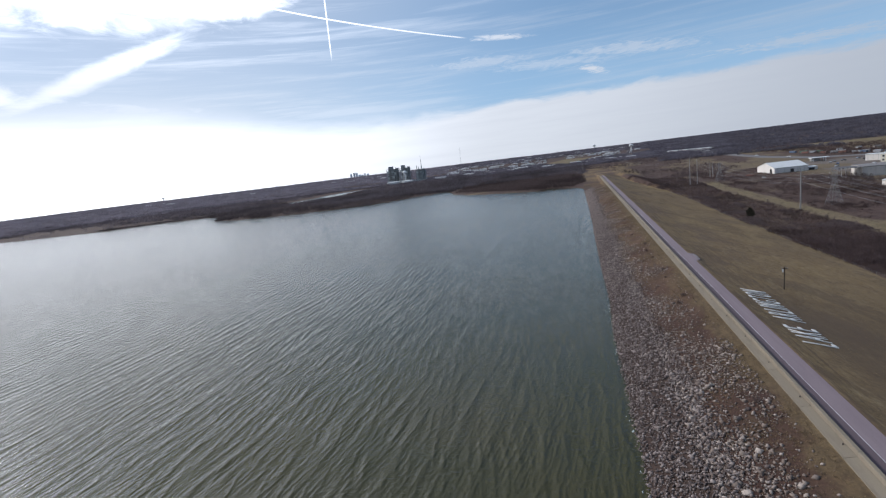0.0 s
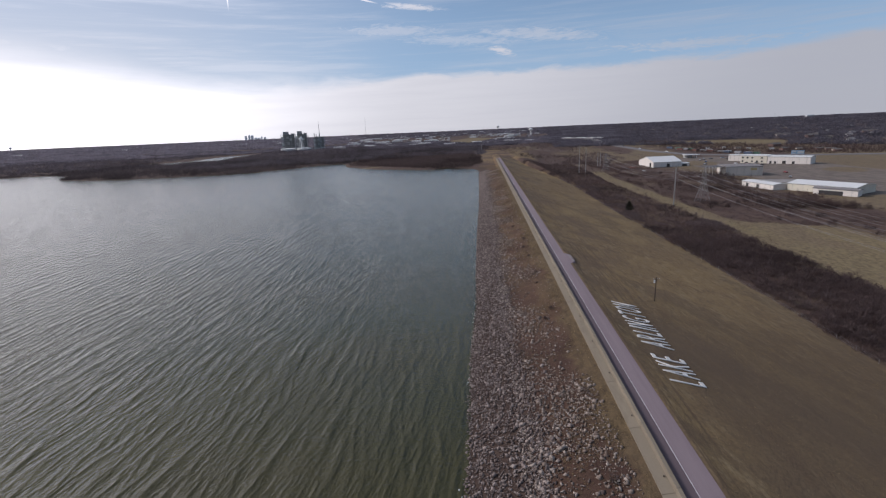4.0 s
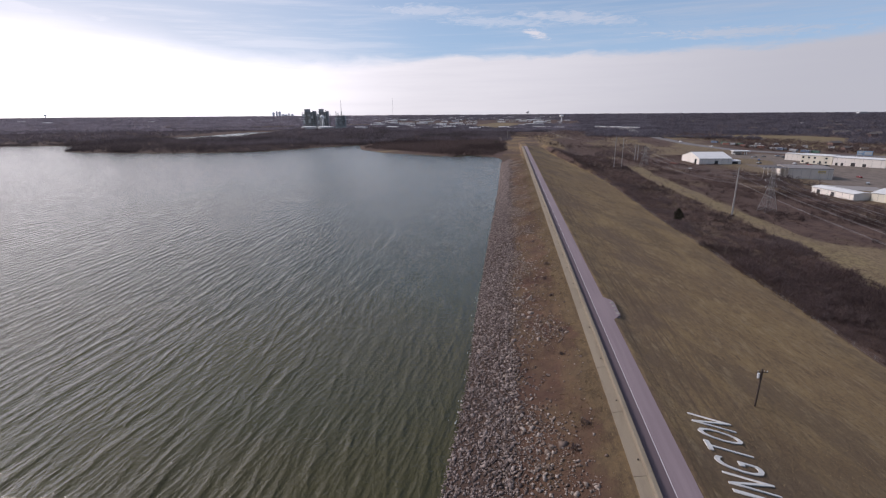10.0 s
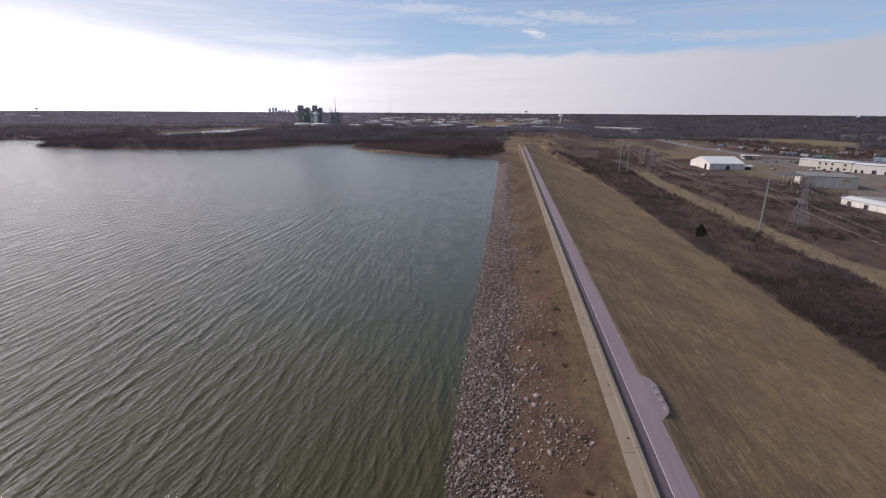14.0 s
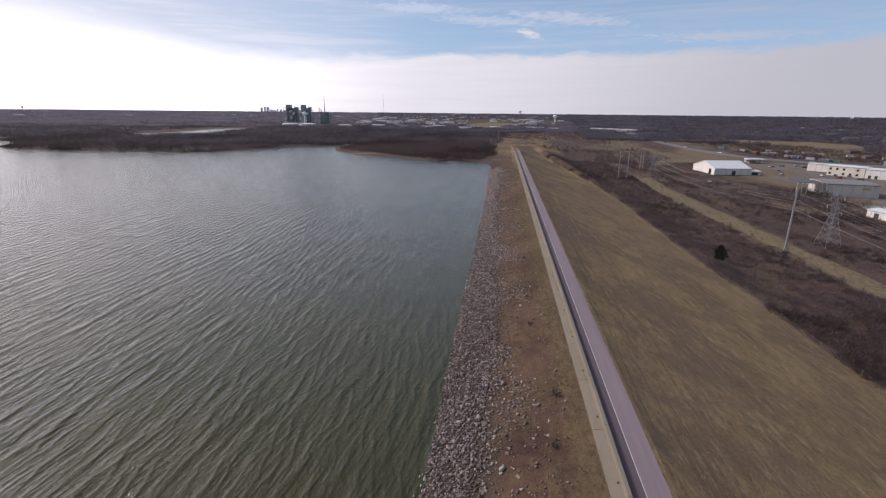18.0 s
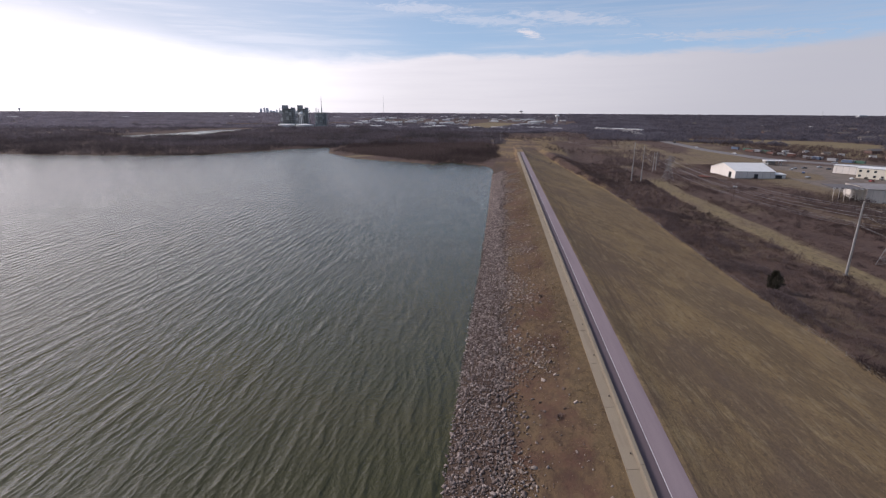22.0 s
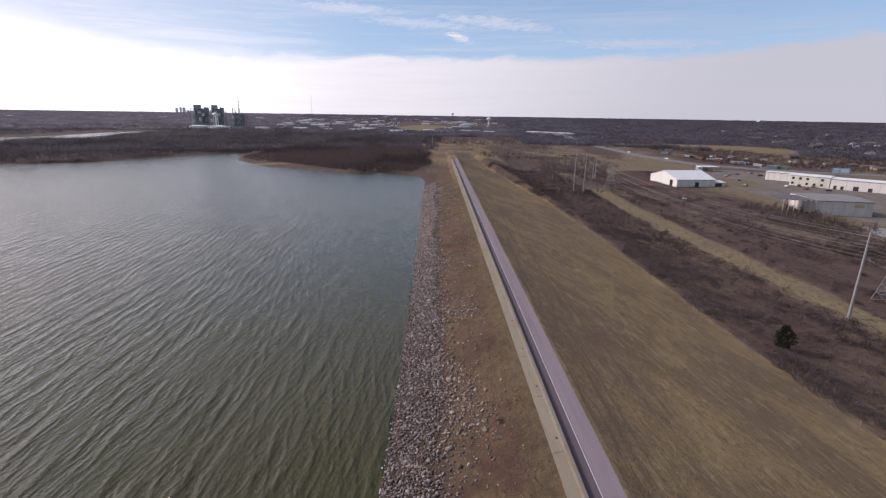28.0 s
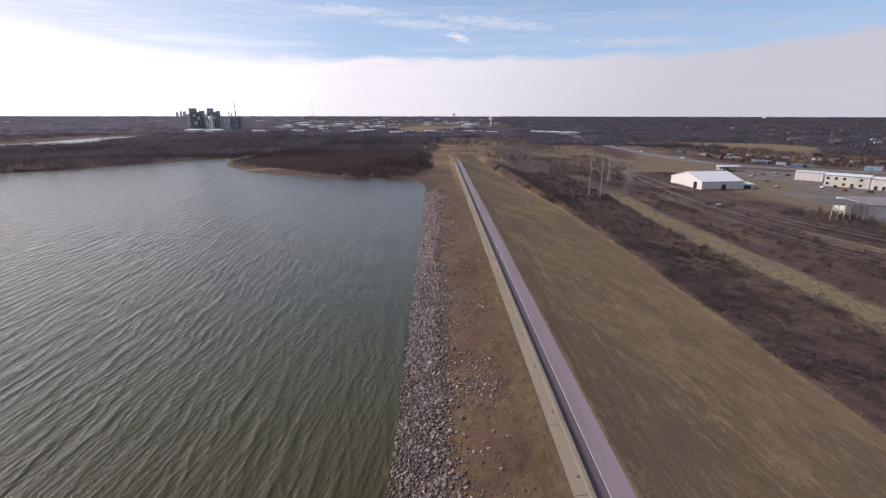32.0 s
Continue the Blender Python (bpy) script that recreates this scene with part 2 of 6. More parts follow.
def ring_distance(x, y, ring):
    """Signed distance to a closed ring, negative inside."""
    a, b = ring, np.roll(ring, -1, 0)
    best, inside = np.full(x.shape, 1e9), np.zeros(x.shape, bool)
    for (ax, ay), (bx, by) in zip(a, b):
        dx, dy = bx - ax, by - ay
        t = np.clip(((x - ax) * dx + (y - ay) * dy) / (dx * dx + dy * dy), 0, 1)
        best = np.minimum(best, np.hypot(x - ax - t * dx, y - ay - t * dy))
        if dy:
            inside ^= ((ay > y) != (by > y)) & (x < ax + (y - ay) / dy * dx)
    return np.where(inside, -best, best)


def smooth(a, b, v):
    t = np.clip((v - a) / (b - a), 0, 1)
    return t * t * (3 - 2 * t)


def wavy(x, y, s, seed=0):
    """Cheap rolling noise from a few sines."""
    r = np.random.RandomState(seed)
    out = np.zeros(np.shape(x))
    for k in range(7):
        a, p, f = r.uniform(0, 6.28), r.uniform(0, 6.28), r.uniform(0.5, 2.2)
        out += np.sin((x * np.cos(a) + y * np.sin(a)) * f / s + p) / 7
    return out * 1.8


def toe_x(y):
    """Foot of the dry slope, where the mown grass meets the thicket."""
    return np.interp(y, [0, 160, 225, 300, 410, 480, 590, 700, 790], [59, 59, 57.5, 54.8, 54, 51, 39.5, 23, 12])


def track_west(y):
    """West edge of the open strip behind the brush."""
    return np.interp(y, [60, 175, 205, 222, 241, 305, 330, 365, 400, 436, 484, 560], [94, 93, 89, 87, 91, 94, 91, 89, 88, 87, 88, 92]) + 1.4 * wavy(y, y * 0.4, 13, 91)


def track_east(y):
    """East edge of the open strip; it widens into a meadow towards the start."""
    return np.interp(y, [60, 224, 245, 256, 263, 275, 303, 330, 370, 420, 470, 530, 600], [136, 136, 134, 122, 109, 104, 103, 101, 101, 99, 100, 103, 106]) + 1.6 * wavy(y, y * 0.6, 11, 92)


def ground_z(x, y):
    """Height of the land."""
    x, y = np.asarray(x, float), np.asarray(y, float)
    d = np.minimum(ring_distance(x, y, LAKE), ring_distance(x, y, POND))
    land = WATER + np.clip(d * 0.09, -3, 0.9) + np.clip(d * 0.012, 0, 3.0)
    east = smooth(25, 70, x) * (1 - smooth(640, 960, y))
    low = -13.6 + 0.25 * wavy(x, y, 30, 3) + 1.7 * smooth(105, 165, x)
    land = land * (1 - east) + low * east
    hill = 8 * smooth(900, 3600, np.hypot(x - 100, y)) * smooth(-0.1, 0.75, np.arctan2(x, np.maximum(y, 1)))
    land = land + hill + 6 * smooth(1500, 4200, np.hypot(x, y))
    # the dam
    s = shore_x(y)
    wet = np.where(x < s, WATER + (x - s) * 0.35, np.interp((x - s) / (-1.6 - s), [0, 0.3, 1], [WATER, WATER + 2.4, -1.0]))
    wet = wet + np.where((x > s + 1) & (x < -5), 0.12 * wavy(x, y, 2.2, 5), 0)
    toe = toe_x(y)
    foot = np.interp(y, [0, 560, 800], [-13.4, -13.0, -7.5])
    dry = -0.85 + 0.25 * (1 - smooth(4.8, 7.5, x)) + (foot + 0.85) * np.clip((x - 4.8) / np.maximum(toe - 4.8, 1), 0, 1) ** 0.94
    dam = np.where(x < -1.6, wet, np.where(x < 4.0, -1.0, np.where(x < 4.8, -0.585, dry)))
    on = (1 - smooth(600, 760, y)) * (1 - smooth(toe - 0.5, toe + 6, x)) * np.where(x < -60, 0, 1)
    on = np.where(x < -1.6, on * (1 - smooth(450, 560, y) * smooth(2, 30, d)), on)
    return np.where(x < -60, land, dam * on + land * (1 - on))

# ---- ground ----


def stops(near0, near1, step, low, high, grow=1.13):
    """Grid lines: even between near0 and near1, then ever wider out to low and high."""
    mid = list(np.arange(near0, near1 + 0.1, step))
    out, s = [], step
    v = near1
    while v < high:
        s = min(s * grow, 110)
        v += s
        out.append(min(v, high))
    pre, s, v = [], step, near0
    while v > low:
        s = min(s * grow, 110)
        v -= s
        pre.append(max(v, low))
    return np.array(pre[::-1] + mid + out)


def region(x, y):
    """Weights of thicket floor, bare track, pale field and paving at a place."""
    toe = toe_x(y)
    west, east = track_west(y), track_east(y)
    brush = (0.62 + 0.38 * smooth(-0.2, 0.4, wavy(x, y, 9, 33))) * smooth(-1, 1.5, x - toe) * (1 - smooth(-1.5, 1.0, x - west)) * (1 - smooth(640, 740, y))
    yard = (0.58 + 0.42 * smooth(-0.35, 0.45, wavy(x, y * 0.5, 9, 37) + 0.5 * wavy(x, y, 28, 38))) * smooth(-2, 3, x - east) * (1 - smooth(168, 190, x)) * (1 - smooth(560, 640, y))
    d = ring_distance(x, y, LAKE)
    woods = smooth(-6, -1, d) * ((x < -20) & (y > 540)) * (1 - 0.9 * smooth(0.62, 0.85, wavy(x * 0.5, y, 60, 14)) * smooth(15, 40, d))
    far = smooth(440, 540, y - 0.35 * x) * smooth(-1, 4, x - toe) * (0.32 + 0.6 * smooth(0.3, 0.75, 0.5 + 0.5 * wavy(x, y * 0.7, 34, 4) + 0.25 * wavy(x, y, 11, 6)))
    hill = smooth(850, 1050, np.hypot(x, y)) * (0.72 + 0.28 * smooth(0.25, 0.45, 0.55 + 0.5 * wavy(x, y, 260, 9)))
    abut = 0.62 * smooth(500, 560, y) * (1 - smooth(20, 45, x)) * (x > -70) * (0.75 + 0.4 * wavy(x, y, 11, 16))
    soil = np.clip(np.maximum.reduce([brush, yard, woods, 0.85 * far, hill, abut]), 0, 1)
    frayed = 2.2 * wavy(x, y, 5, 93)
    track = smooth(-2.5, 2.5, x - west + frayed) * (1 - smooth(-3.0, 2.5, x - east + frayed)) * (1 - smooth(520, 620, y)) * (0.66 + 0.42 * wavy(x, y * 0.6, 6, 17))
    sand = 0.9 * (1 - smooth(0.3, 2.4, np.abs(d - 1.2))) * (y > 488) * (x < -15) * (x > -215)
    tip = smooth(9, 3, np.hypot((x + 150) / 3.0, y - 606))
    pale = np.clip(track + sand + tip + smooth(0.75, 0.9, wavy(x, y, 70, 12)) * (y > 480) * (x > 100) * (1 - hill), 0, 1)
    field = np.maximum(smooth(8, -8, ring_distance(x, y, FIELD)), 0.8 * smooth(30, -30, ring_distance(x, y, TOWN_FIELD)))
    soil, pale = soil * (1 - field), np.maximum(pale, field)
    paved = smooth(188, 200, x) * (1 - smooth(305, 325, x)) * smooth(300, 330, y) * (1 - smooth(640, 690, y)) * smooth(-0.9, -0.2, wavy(x, y, 22, 7))
    return np.stack([soil, track, pale, paved * 0.9], -1)


gx = np.r_[stops(-720, 460, 10.0, -4600, 4600)]
gx = gx[(gx < -31) | (gx > 131)]
gx = np.unique(np.r_[gx, np.arange(-30, 130.1, 2.0), -1.6, 4.05, 4.2, 4.8, 4.9])
gy = stops(0, 720, 3.0, -900, 720)
gy = np.unique(np.r_[gy, stops(730, 1250, 10.0, 720, 4800)])
GX, GY = np.meshgrid(gx, gy)
verts = np.stack([GX, GY, ground_z(GX, GY)], -1).reshape(-1, 3)
i = np.arange(len(gy) - 1)[:, None] * len(gx) + np.arange(len(gx) - 1)
quads = np.stack([i, i + 1, i + 1 + len(gx), i + len(gx)], -1).reshape(-1, 4)

m, n = material("dry_land")
where = n.add("ShaderNodeNewGeometry").outputs["Position"]
px, py, pz = n.add("ShaderNodeSeparateXYZ", None, Vector=where).outputs[:3]
zone = n.add("ShaderNodeVertexColor", {"layer_name": "region"})
soil, track, pale = n.add("ShaderNodeSeparateColor", None, Color=zone.outputs[0]).outputs[:3]
fine = n.noise(where, 2.2, 6.0, 0.7)
mid = n.noise(n.scaled(where, 1.0, 0.45, 1.0), 0.22, 5.0, 0.6)
broad = n.noise(where, 0.028, 5.0, 0.6, 0.4)
streak = n.noise(n.scaled(n.add("ShaderNodeVectorRotate", None, Vector=where, Axis=(0.0, 0.0, 1.0), Angle=radians(-5)).outputs[0], 1.0, 0.25, 1.0), 0.8, 6.0, 0.7)
c = n.mix(n.ramp(broad, 0.35, 0.68), (0.250, 0.170, 0.080), (0.192, 0.128, 0.066))
c = n.mix(n.ramp(mid, 0.42, 0.75, 0.0, 0.55), c, (0.120, 0.078, 0.045))
tuft = n.noise(n.scaled(where, 1.0, 0.5, 1.0), 0.9, 5.0, 0.72)
c = n.mix(n.ramp(tuft, 0.50, 0.72, 0.0, 0.65), c, (0.082, 0.054, 0.036))
patchy = n.noise(n.scaled(n.add("ShaderNodeVectorRotate", None, Vector=where, Axis=(0.0, 0.0, 1.0), Angle=radians(-22)).outputs[0], 1.0, 0.4, 1.0), 0.06, 6.0, 0.66, 0.6)
c = n.mix(n.ramp(patchy, 0.50, 0.59, 0.0, 0.62), c, (0.125, 0.086, 0.051))
c = n.mix(n.ramp(streak, 0.50, 0.66, 0.0, 0.5), c, (0.325, 0.243, 0.138))
blade = n.noise(n.scaled(n.add("ShaderNodeVectorRotate", None, Vector=where, Axis=(0.0, 0.0, 1.0), Angle=radians(-9)).outputs[0], 1.0, 0.22, 1.0), 1.7, 5.0, 0.72)
c = n.mix(n.ramp(blade, 0.50, 0.64, 0.0, 0.45), c, (0.098, 0.064, 0.034))
c = n.mix(n.ramp(n.noise(n.scaled(where, 1.0, 0.3, 1.0), 2.6, 4.0, 0.7), 0.58, 0.74, 0.0, 0.6), c, (0.290, 0.212, 0.128))
worn = n.math("MULTIPLY", n.ramp(px, 18, 34, 1.0, 0.35), n.ramp(n.noise(where, 0.05, 5.0, 0.65), 0.42, 0.66))
c = n.mix(n.math("MULTIPLY", worn, 0.6), c, (0.118, 0.080, 0.058))
c = n.mix(n.ramp(px, 48, 66, 0.0, 0.72), c, n.mix(n.ramp(tuft, 0.36, 0.66), (0.178, 0.138, 0.090), (0.098, 0.076, 0.054)))
c = n.mix(n.math("MULTIPLY", n.ramp(py, 95, 165, 0.72, 0.0), n.ramp(px, 5, 16)), c, (0.098, 0.068, 0.044))
# wheel ruts and mowing lines that run along the crest road
rut = n.noise(n.scaled(where, 1.1, 0.022, 1.0), 1.0, 4.0, 0.6)
c = n.mix(n.math("MULTIPLY", n.ramp(px, 9, 24, 0.6, 0.12), n.ramp(rut, 0.50, 0.62)), c, (0.105, 0.068, 0.043))
# wet side of the dam: bare red-brown earth between the stones and the grass strip
jag = n.math("ADD", px, n.math("MULTIPLY", n.math("SUBTRACT", n.noise(where, 0.16, 5.0, 0.7), 0.5), 9.0))
bank = n.math("MULTIPLY", n.ramp(jag, -5.6, -3.0, 1.0, 0.0), n.math("MULTIPLY", n.ramp(px, -30, -28), n.ramp(py, 520, 600, 1.0, 0.0)))
red = n.mix(n.ramp(n.noise(where, 0.09, 5.0, 0.65, 0.5), 0.38, 0.62), (0.102, 0.056, 0.037), (0.058, 0.029, 0.023))
red = n.mix(n.ramp(mid, 0.5, 0.72, 0.0, 0.7), red, (0.138, 0.098, 0.052))
foot = n.math("MULTIPLY", n.ramp(jag, -15.0, -12.0, 1.0, 0.0), n.ramp(py, 520, 600, 1.0, 0.0))
strip = n.math("MULTIPLY", n.ramp(px, -1.9, -1.3, 0.8, 0.0), n.ramp(py, 520, 600, 1.0, 0.0))
c = n.mix(strip, c, n.mix(n.ramp(tuft, 0.4, 0.65), (0.105, 0.073, 0.040), (0.052, 0.036, 0.022)))
red = n.mix(n.math("MULTIPLY", n.ramp(py, 100, 170), n.ramp(n.noise(where, 0.13, 5.0, 0.7), 0.36, 0.6, 0.0, 0.75)), red, n.mix(n.ramp(tuft, 0.38, 0.66), (0.130, 0.088, 0.047), (0.062, 0.041, 0.026)))
red = n.mix(n.ramp(py, 85, 150, 0.6, 0.0), red, (0.046, 0.026, 0.021))
c = n.mix(bank, c, n.mix(n.math("MULTIPLY", foot, 0.8), red, (0.050, 0.034, 0.029)))
c = n.mix(n.ramp(n.math("ADD", soil, n.math("MULTIPLY", n.math("SUBTRACT", mid, 0.5), 0.9)), 0.35, 0.75), c,
          n.mix(n.ramp(mid, 0.35, 0.65), (0.066, 0.042, 0.037), (0.096, 0.062, 0.050)))
c = n.mix(n.ramp(n.math("ADD", pale, n.math("MULTIPLY", n.math("SUBTRACT", mid, 0.5), 0.7)), 0.4, 0.7), c,
          n.mix(n.ramp(tuft, 0.35, 0.68), (0.212, 0.164, 0.088), (0.118, 0.088, 0.054)))
c = n.mix(n.ramp(n.math("ADD", zone.outputs[1], n.math("MULTIPLY", n.math("SUBTRACT", mid, 0.5), 0.2)), 0.55, 0.75), c,
          n.mix(n.ramp(mid, 0.35, 0.65), (0.185, 0.152, 0.130), (0.130, 0.105, 0.090)))
c = n.mix(n.ramp(fine, 0.35, 0.8, 0.0, 0.55), c, (0.066, 0.048, 0.033))
finish(n, c, 0.95, n.math("ADD", fine, n.math("MULTIPLY", mid, 1.5)), 0.35, 0.6, spec=0.15)
LAND = m
ground = sheet_mesh("ground", verts, quads, LAND)
col = ground.data.color_attributes.new("region", "FLOAT_COLOR", "POINT")
col.data.foreach_set("color", region(GX, GY).astype(np.float32).ravel())
ground.data.polygons.foreach_set("use_smooth", np.ones(len(quads), bool))
tagged(ground, "dry winter grass land with bare red earth and tracks", "ground", kind="structure")

# ---- water ----
m, n = material("lake_water")
where = n.add("ShaderNodeNewGeometry").outputs["Position"]
gust = n.noise(n.scaled(where, 0.06, 0.03, 1.0), 1.0, 3.0, 0.5)
bent = n.add("ShaderNodeVectorMath", {"operation": "ADD"}, i0=where,
             i1=n.add("ShaderNodeCombineXYZ", None, X=n.math("MULTIPLY", n.noise(n.scaled(where, 0.05, 0.05, 1.0), 1.0, 2.0, 0.5), 5.0), Y=0.0, Z=0.0)).outputs[0]
def crests(across, along, turn, power, tall):
    """Sharp crested wind waves, long along the dam and short across."""
    turned = n.add("ShaderNodeVectorRotate", None, Vector=bent, Axis=(0.0, 0.0, 1.0), Angle=radians(turn)).outputs[0]
    v = n.noise(n.scaled(turned, across, along, 1.0), 1.0, 2.0, 0.5)
    fold = n.math("SUBTRACT", 1.0, n.math("ABSOLUTE", n.math("MULTIPLY", n.math("SUBTRACT", v, 0.5), 4.0)))
    return n.math("MULTIPLY", n.math("POWER", n.math("MAXIMUM", fold, 0.0), power), tall)


height = n.math("ADD", crests(0.50, 0.18, -6, 2.8, 0.06), crests(0.95, 0.6, 8, 1.4, 0.05))
height = n.math("MULTIPLY", height, n.ramp(gust, 0.3, 0.7, 0.6, 1.15))
height = n.math("ADD", height, crests(2.1, 1.7, -14, 1.3, 0.04))
height = n.math("ADD", height, n.math("MULTIPLY", n.noise(n.scaled(where, 1.0, 0.8, 1.0), 4.2, 3.0, 0.7), 0.09))


def train(length, turn, steep):
    """Slopes of a train of short-crested wind waves."""
    turned = n.add("ShaderNodeVectorRotate", None, Vector=where, Axis=(0.0, 0.0, 1.0), Angle=radians(turn)).outputs[0]
    run = n.add("ShaderNodeSeparateXYZ", None, Vector=turned).outputs[0]
    warp = n.math("MULTIPLY", n.noise(n.scaled(turned, 0.30 / length, 0.13 / length, 1.0), 1.0, 2.0, 0.5), 11.0)
    phase = n.math("ADD", n.math("MULTIPLY", run, 2 * math.pi / length), warp)
    body = n.math("POWER", n.math("ADD", 0.5, n.math("MULTIPLY", n.math("COSINE", phase), 0.5)), 1.2)
    slope = n.math("MULTIPLY", n.math("SINE", phase), body)
    short = n.ramp(n.noise(n.scaled(turned, 0.55 / length, 0.22 / length, 1.0), 1.0, 2.0, 0.5), 0.36, 0.66, 0.12, 1.0)
    slope = n.math("MULTIPLY", n.math("MULTIPLY", slope, short), steep)
    return n.add("ShaderNodeCombineXYZ", None, X=slope, Y=n.math("MULTIPLY", slope, 0.15), Z=0.0).outputs[0]


def slopes(across, along, turn, steep):
    """Random facets of the wind chop, as tilts of the surface that hold at any distance."""
    turned = n.add("ShaderNodeVectorRotate", None, Vector=bent, Axis=(0.0, 0.0, 1.0), Angle=radians(turn)).outputs[0]
    v = n.add("ShaderNodeTexNoise", None, Vector=n.scaled(turned, across, along, 1.0), Scale=1.0, Detail=3.0, Roughness=0.6).outputs[1]
    v = n.add("ShaderNodeVectorMath", {"operation": "SUBTRACT"}, i0=v, i1=(0.5, 0.5, 0.5)).outputs[0]
    return n.add("ShaderNodeVectorMath", {"operation": "MULTIPLY"}, i0=v, i1=(steep, steep * 0.6, 0.0)).outputs[0]


tilt = n.add("ShaderNodeVectorMath", {"operation": "ADD"}, i0=slopes(2.2, 1.7, -8, 0.44), i1=(0.0, 0.0, 1.0)).outputs[0]
for extra in (train(4.6, 1, 0.18), train(2.8, 3, 0.31), train(1.8, -9, 0.32), train(1.15, 11, 0.32), train(0.75, 4, 0.26), slopes(0.3, 0.1, 2, 0.16)):
    tilt = n.add("ShaderNodeVectorMath", {"operation": "ADD"}, i0=tilt, i1=extra).outputs[0]
tilt = n.add("ShaderNodeVectorMath", {"operation": "NORMALIZE"}, i0=tilt).outputs[0]
murk = n.noise(n.scaled(where, 0.6, 1.0, 1.0), 0.02, 4.0, 0.6)
c = n.mix(n.ramp(murk, 0.35, 0.65), (0.037, 0.032, 0.0075), (0.030, 0.030, 0.0085))
b = finish(n, c, 0.12, height, 0.62, 0.9, spec=0.5, IOR=1.333)
n.put(b.inputs["Normal"].links[0].from_node.inputs["Normal"], tilt)
LAKE_MAT = m
bm = bmesh.new()
f = bm.faces.new([bm.verts.new(v) for v in ((-4500, -900, WATER), (-14, -900, WATER), (-14, 540, WATER), (-60, 1500, WATER), (-4500, 1500, WATER))])
me = bpy.data.meshes.new("water")
bm.to_mesh(me)
bm.free()
me.materials.append(LAKE_MAT)
tagged(new("water", me), "grey-green lake water with wind waves", "lake", kind="structure")

# ---- crest road and parapet ----
m, n = material("asphalt")
where = n.add("ShaderNodeNewGeometry").outputs["Position"]
px = n.add("ShaderNodeSeparateXYZ", None, Vector=where).outputs[0]
grit = n.noise(where, 9.0, 5.0, 0.7)
lane = n.noise(n.scaled(where, 1.0, 0.04, 1.0), 0.9, 4.0, 0.6)
c = n.mix(n.ramp(lane, 0.35, 0.7), (0.214, 0.164, 0.174), (0.182, 0.138, 0.148))
c = n.mix(n.ramp(grit, 0.4, 0.8, 0.0, 0.5), c, (0.085, 0.075, 0.078))
finish(n, c, 0.85, grit, 0.02, 0.4, spec=0.3)
ASPHALT = m
m, n = material("shoulder_asphalt")
where = n.add("ShaderNodeNewGeometry").outputs["Position"]
grit = n.noise(where, 9.0, 5.0, 0.7)
c = n.mix(n.ramp(grit, 0.4, 0.8, 0.0, 0.5), (0.100, 0.072, 0.079), (0.066, 0.048, 0.053))
finish(n, c, 0.85, grit, 0.02, 0.4, spec=0.3)
SHOULDER = m
ROAD_Y0, ROAD_Y1 = -60.0, 612.0


def lengthwise(bm, x0, x1, y0, y1, z0, z1, step=10.0):
    k = max(1, round((y1 - y0) / step))
    ys = [y0 + (y1 - y0) * j / k for j in range(k + 1)]
    rings = [[bm.verts.new(p) for p in ((x0, y, z0), (x1, y, z0), (x1, y, z1), (x0, y, z1))] for y in ys]
    for a, b in zip(rings, rings[1:]):
        for q in range(4):
            bm.faces.new((a[q], b[q], b[(q + 1) % 4], a[(q + 1) % 4]))
    bm.faces.new(rings[0][::-1])
    bm.faces.new(rings[-1])
    return bm


road = part("road", lengthwise(bmesh.new(), 1.75, 4.3, ROAD_Y0, ROAD_Y1, ROAD - 0.3, ROAD), ASPHALT)
tagged(road, "grey-mauve asphalt service road along the dam crest", "road", kind="structure")
edge_strip = part("road_shoulder", lengthwise(bmesh.new(), 0.2, 1.75, ROAD_Y0, ROAD_Y1, ROAD - 0.3, ROAD - 0.006), SHOULDER)
tagged(edge_strip, "dark asphalt shoulder beside the parapet", "road", kind="structure")
WHITE_LINE = plain("road_paint", (0.50, 0.48, 0.48), 0.6, grain=2.0, wear=0.3)
part("edge_line", lengthwise(bmesh.new(), 1.74, 1.82, ROAD_Y0, ROAD_Y1, ROAD, ROAD + 0.006), WHITE_LINE, road, "worn white edge line")

m, n = material("weathered_concrete")
where = n.add("ShaderNodeNewGeometry").outputs["Position"]
rnd = n.add("ShaderNodeObjectInfo").outputs["Random"]
grit = n.noise(where, 7.0, 5.0, 0.7)
stain = n.noise(n.scaled(where, 1.6, 0.25, 1.0), 0.6, 5.0, 0.65)
c = n.mix(n.math("MULTIPLY", rnd, 0.6), (0.202, 0.168, 0.124), (0.166, 0.137, 0.102))
c = n.mix(n.ramp(stain, 0.45, 0.75, 0.0, 0.6), c, (0.130, 0.105, 0.078))
c = n.mix(n.ramp(grit, 0.4, 0.8, 0.0, 0.35), c, (0.120, 0.100, 0.075))
finish(n, c, 0.9, grit, 0.02, 0.4, spec=0.25)
CONCRETE = m
parapet = thing("parapet_wall", 0, 0, 0, 0, "weathered tan concrete parapet with sloping lakeside apron, beside the crest road", "wall", kind="structure")
PANEL = 11.2


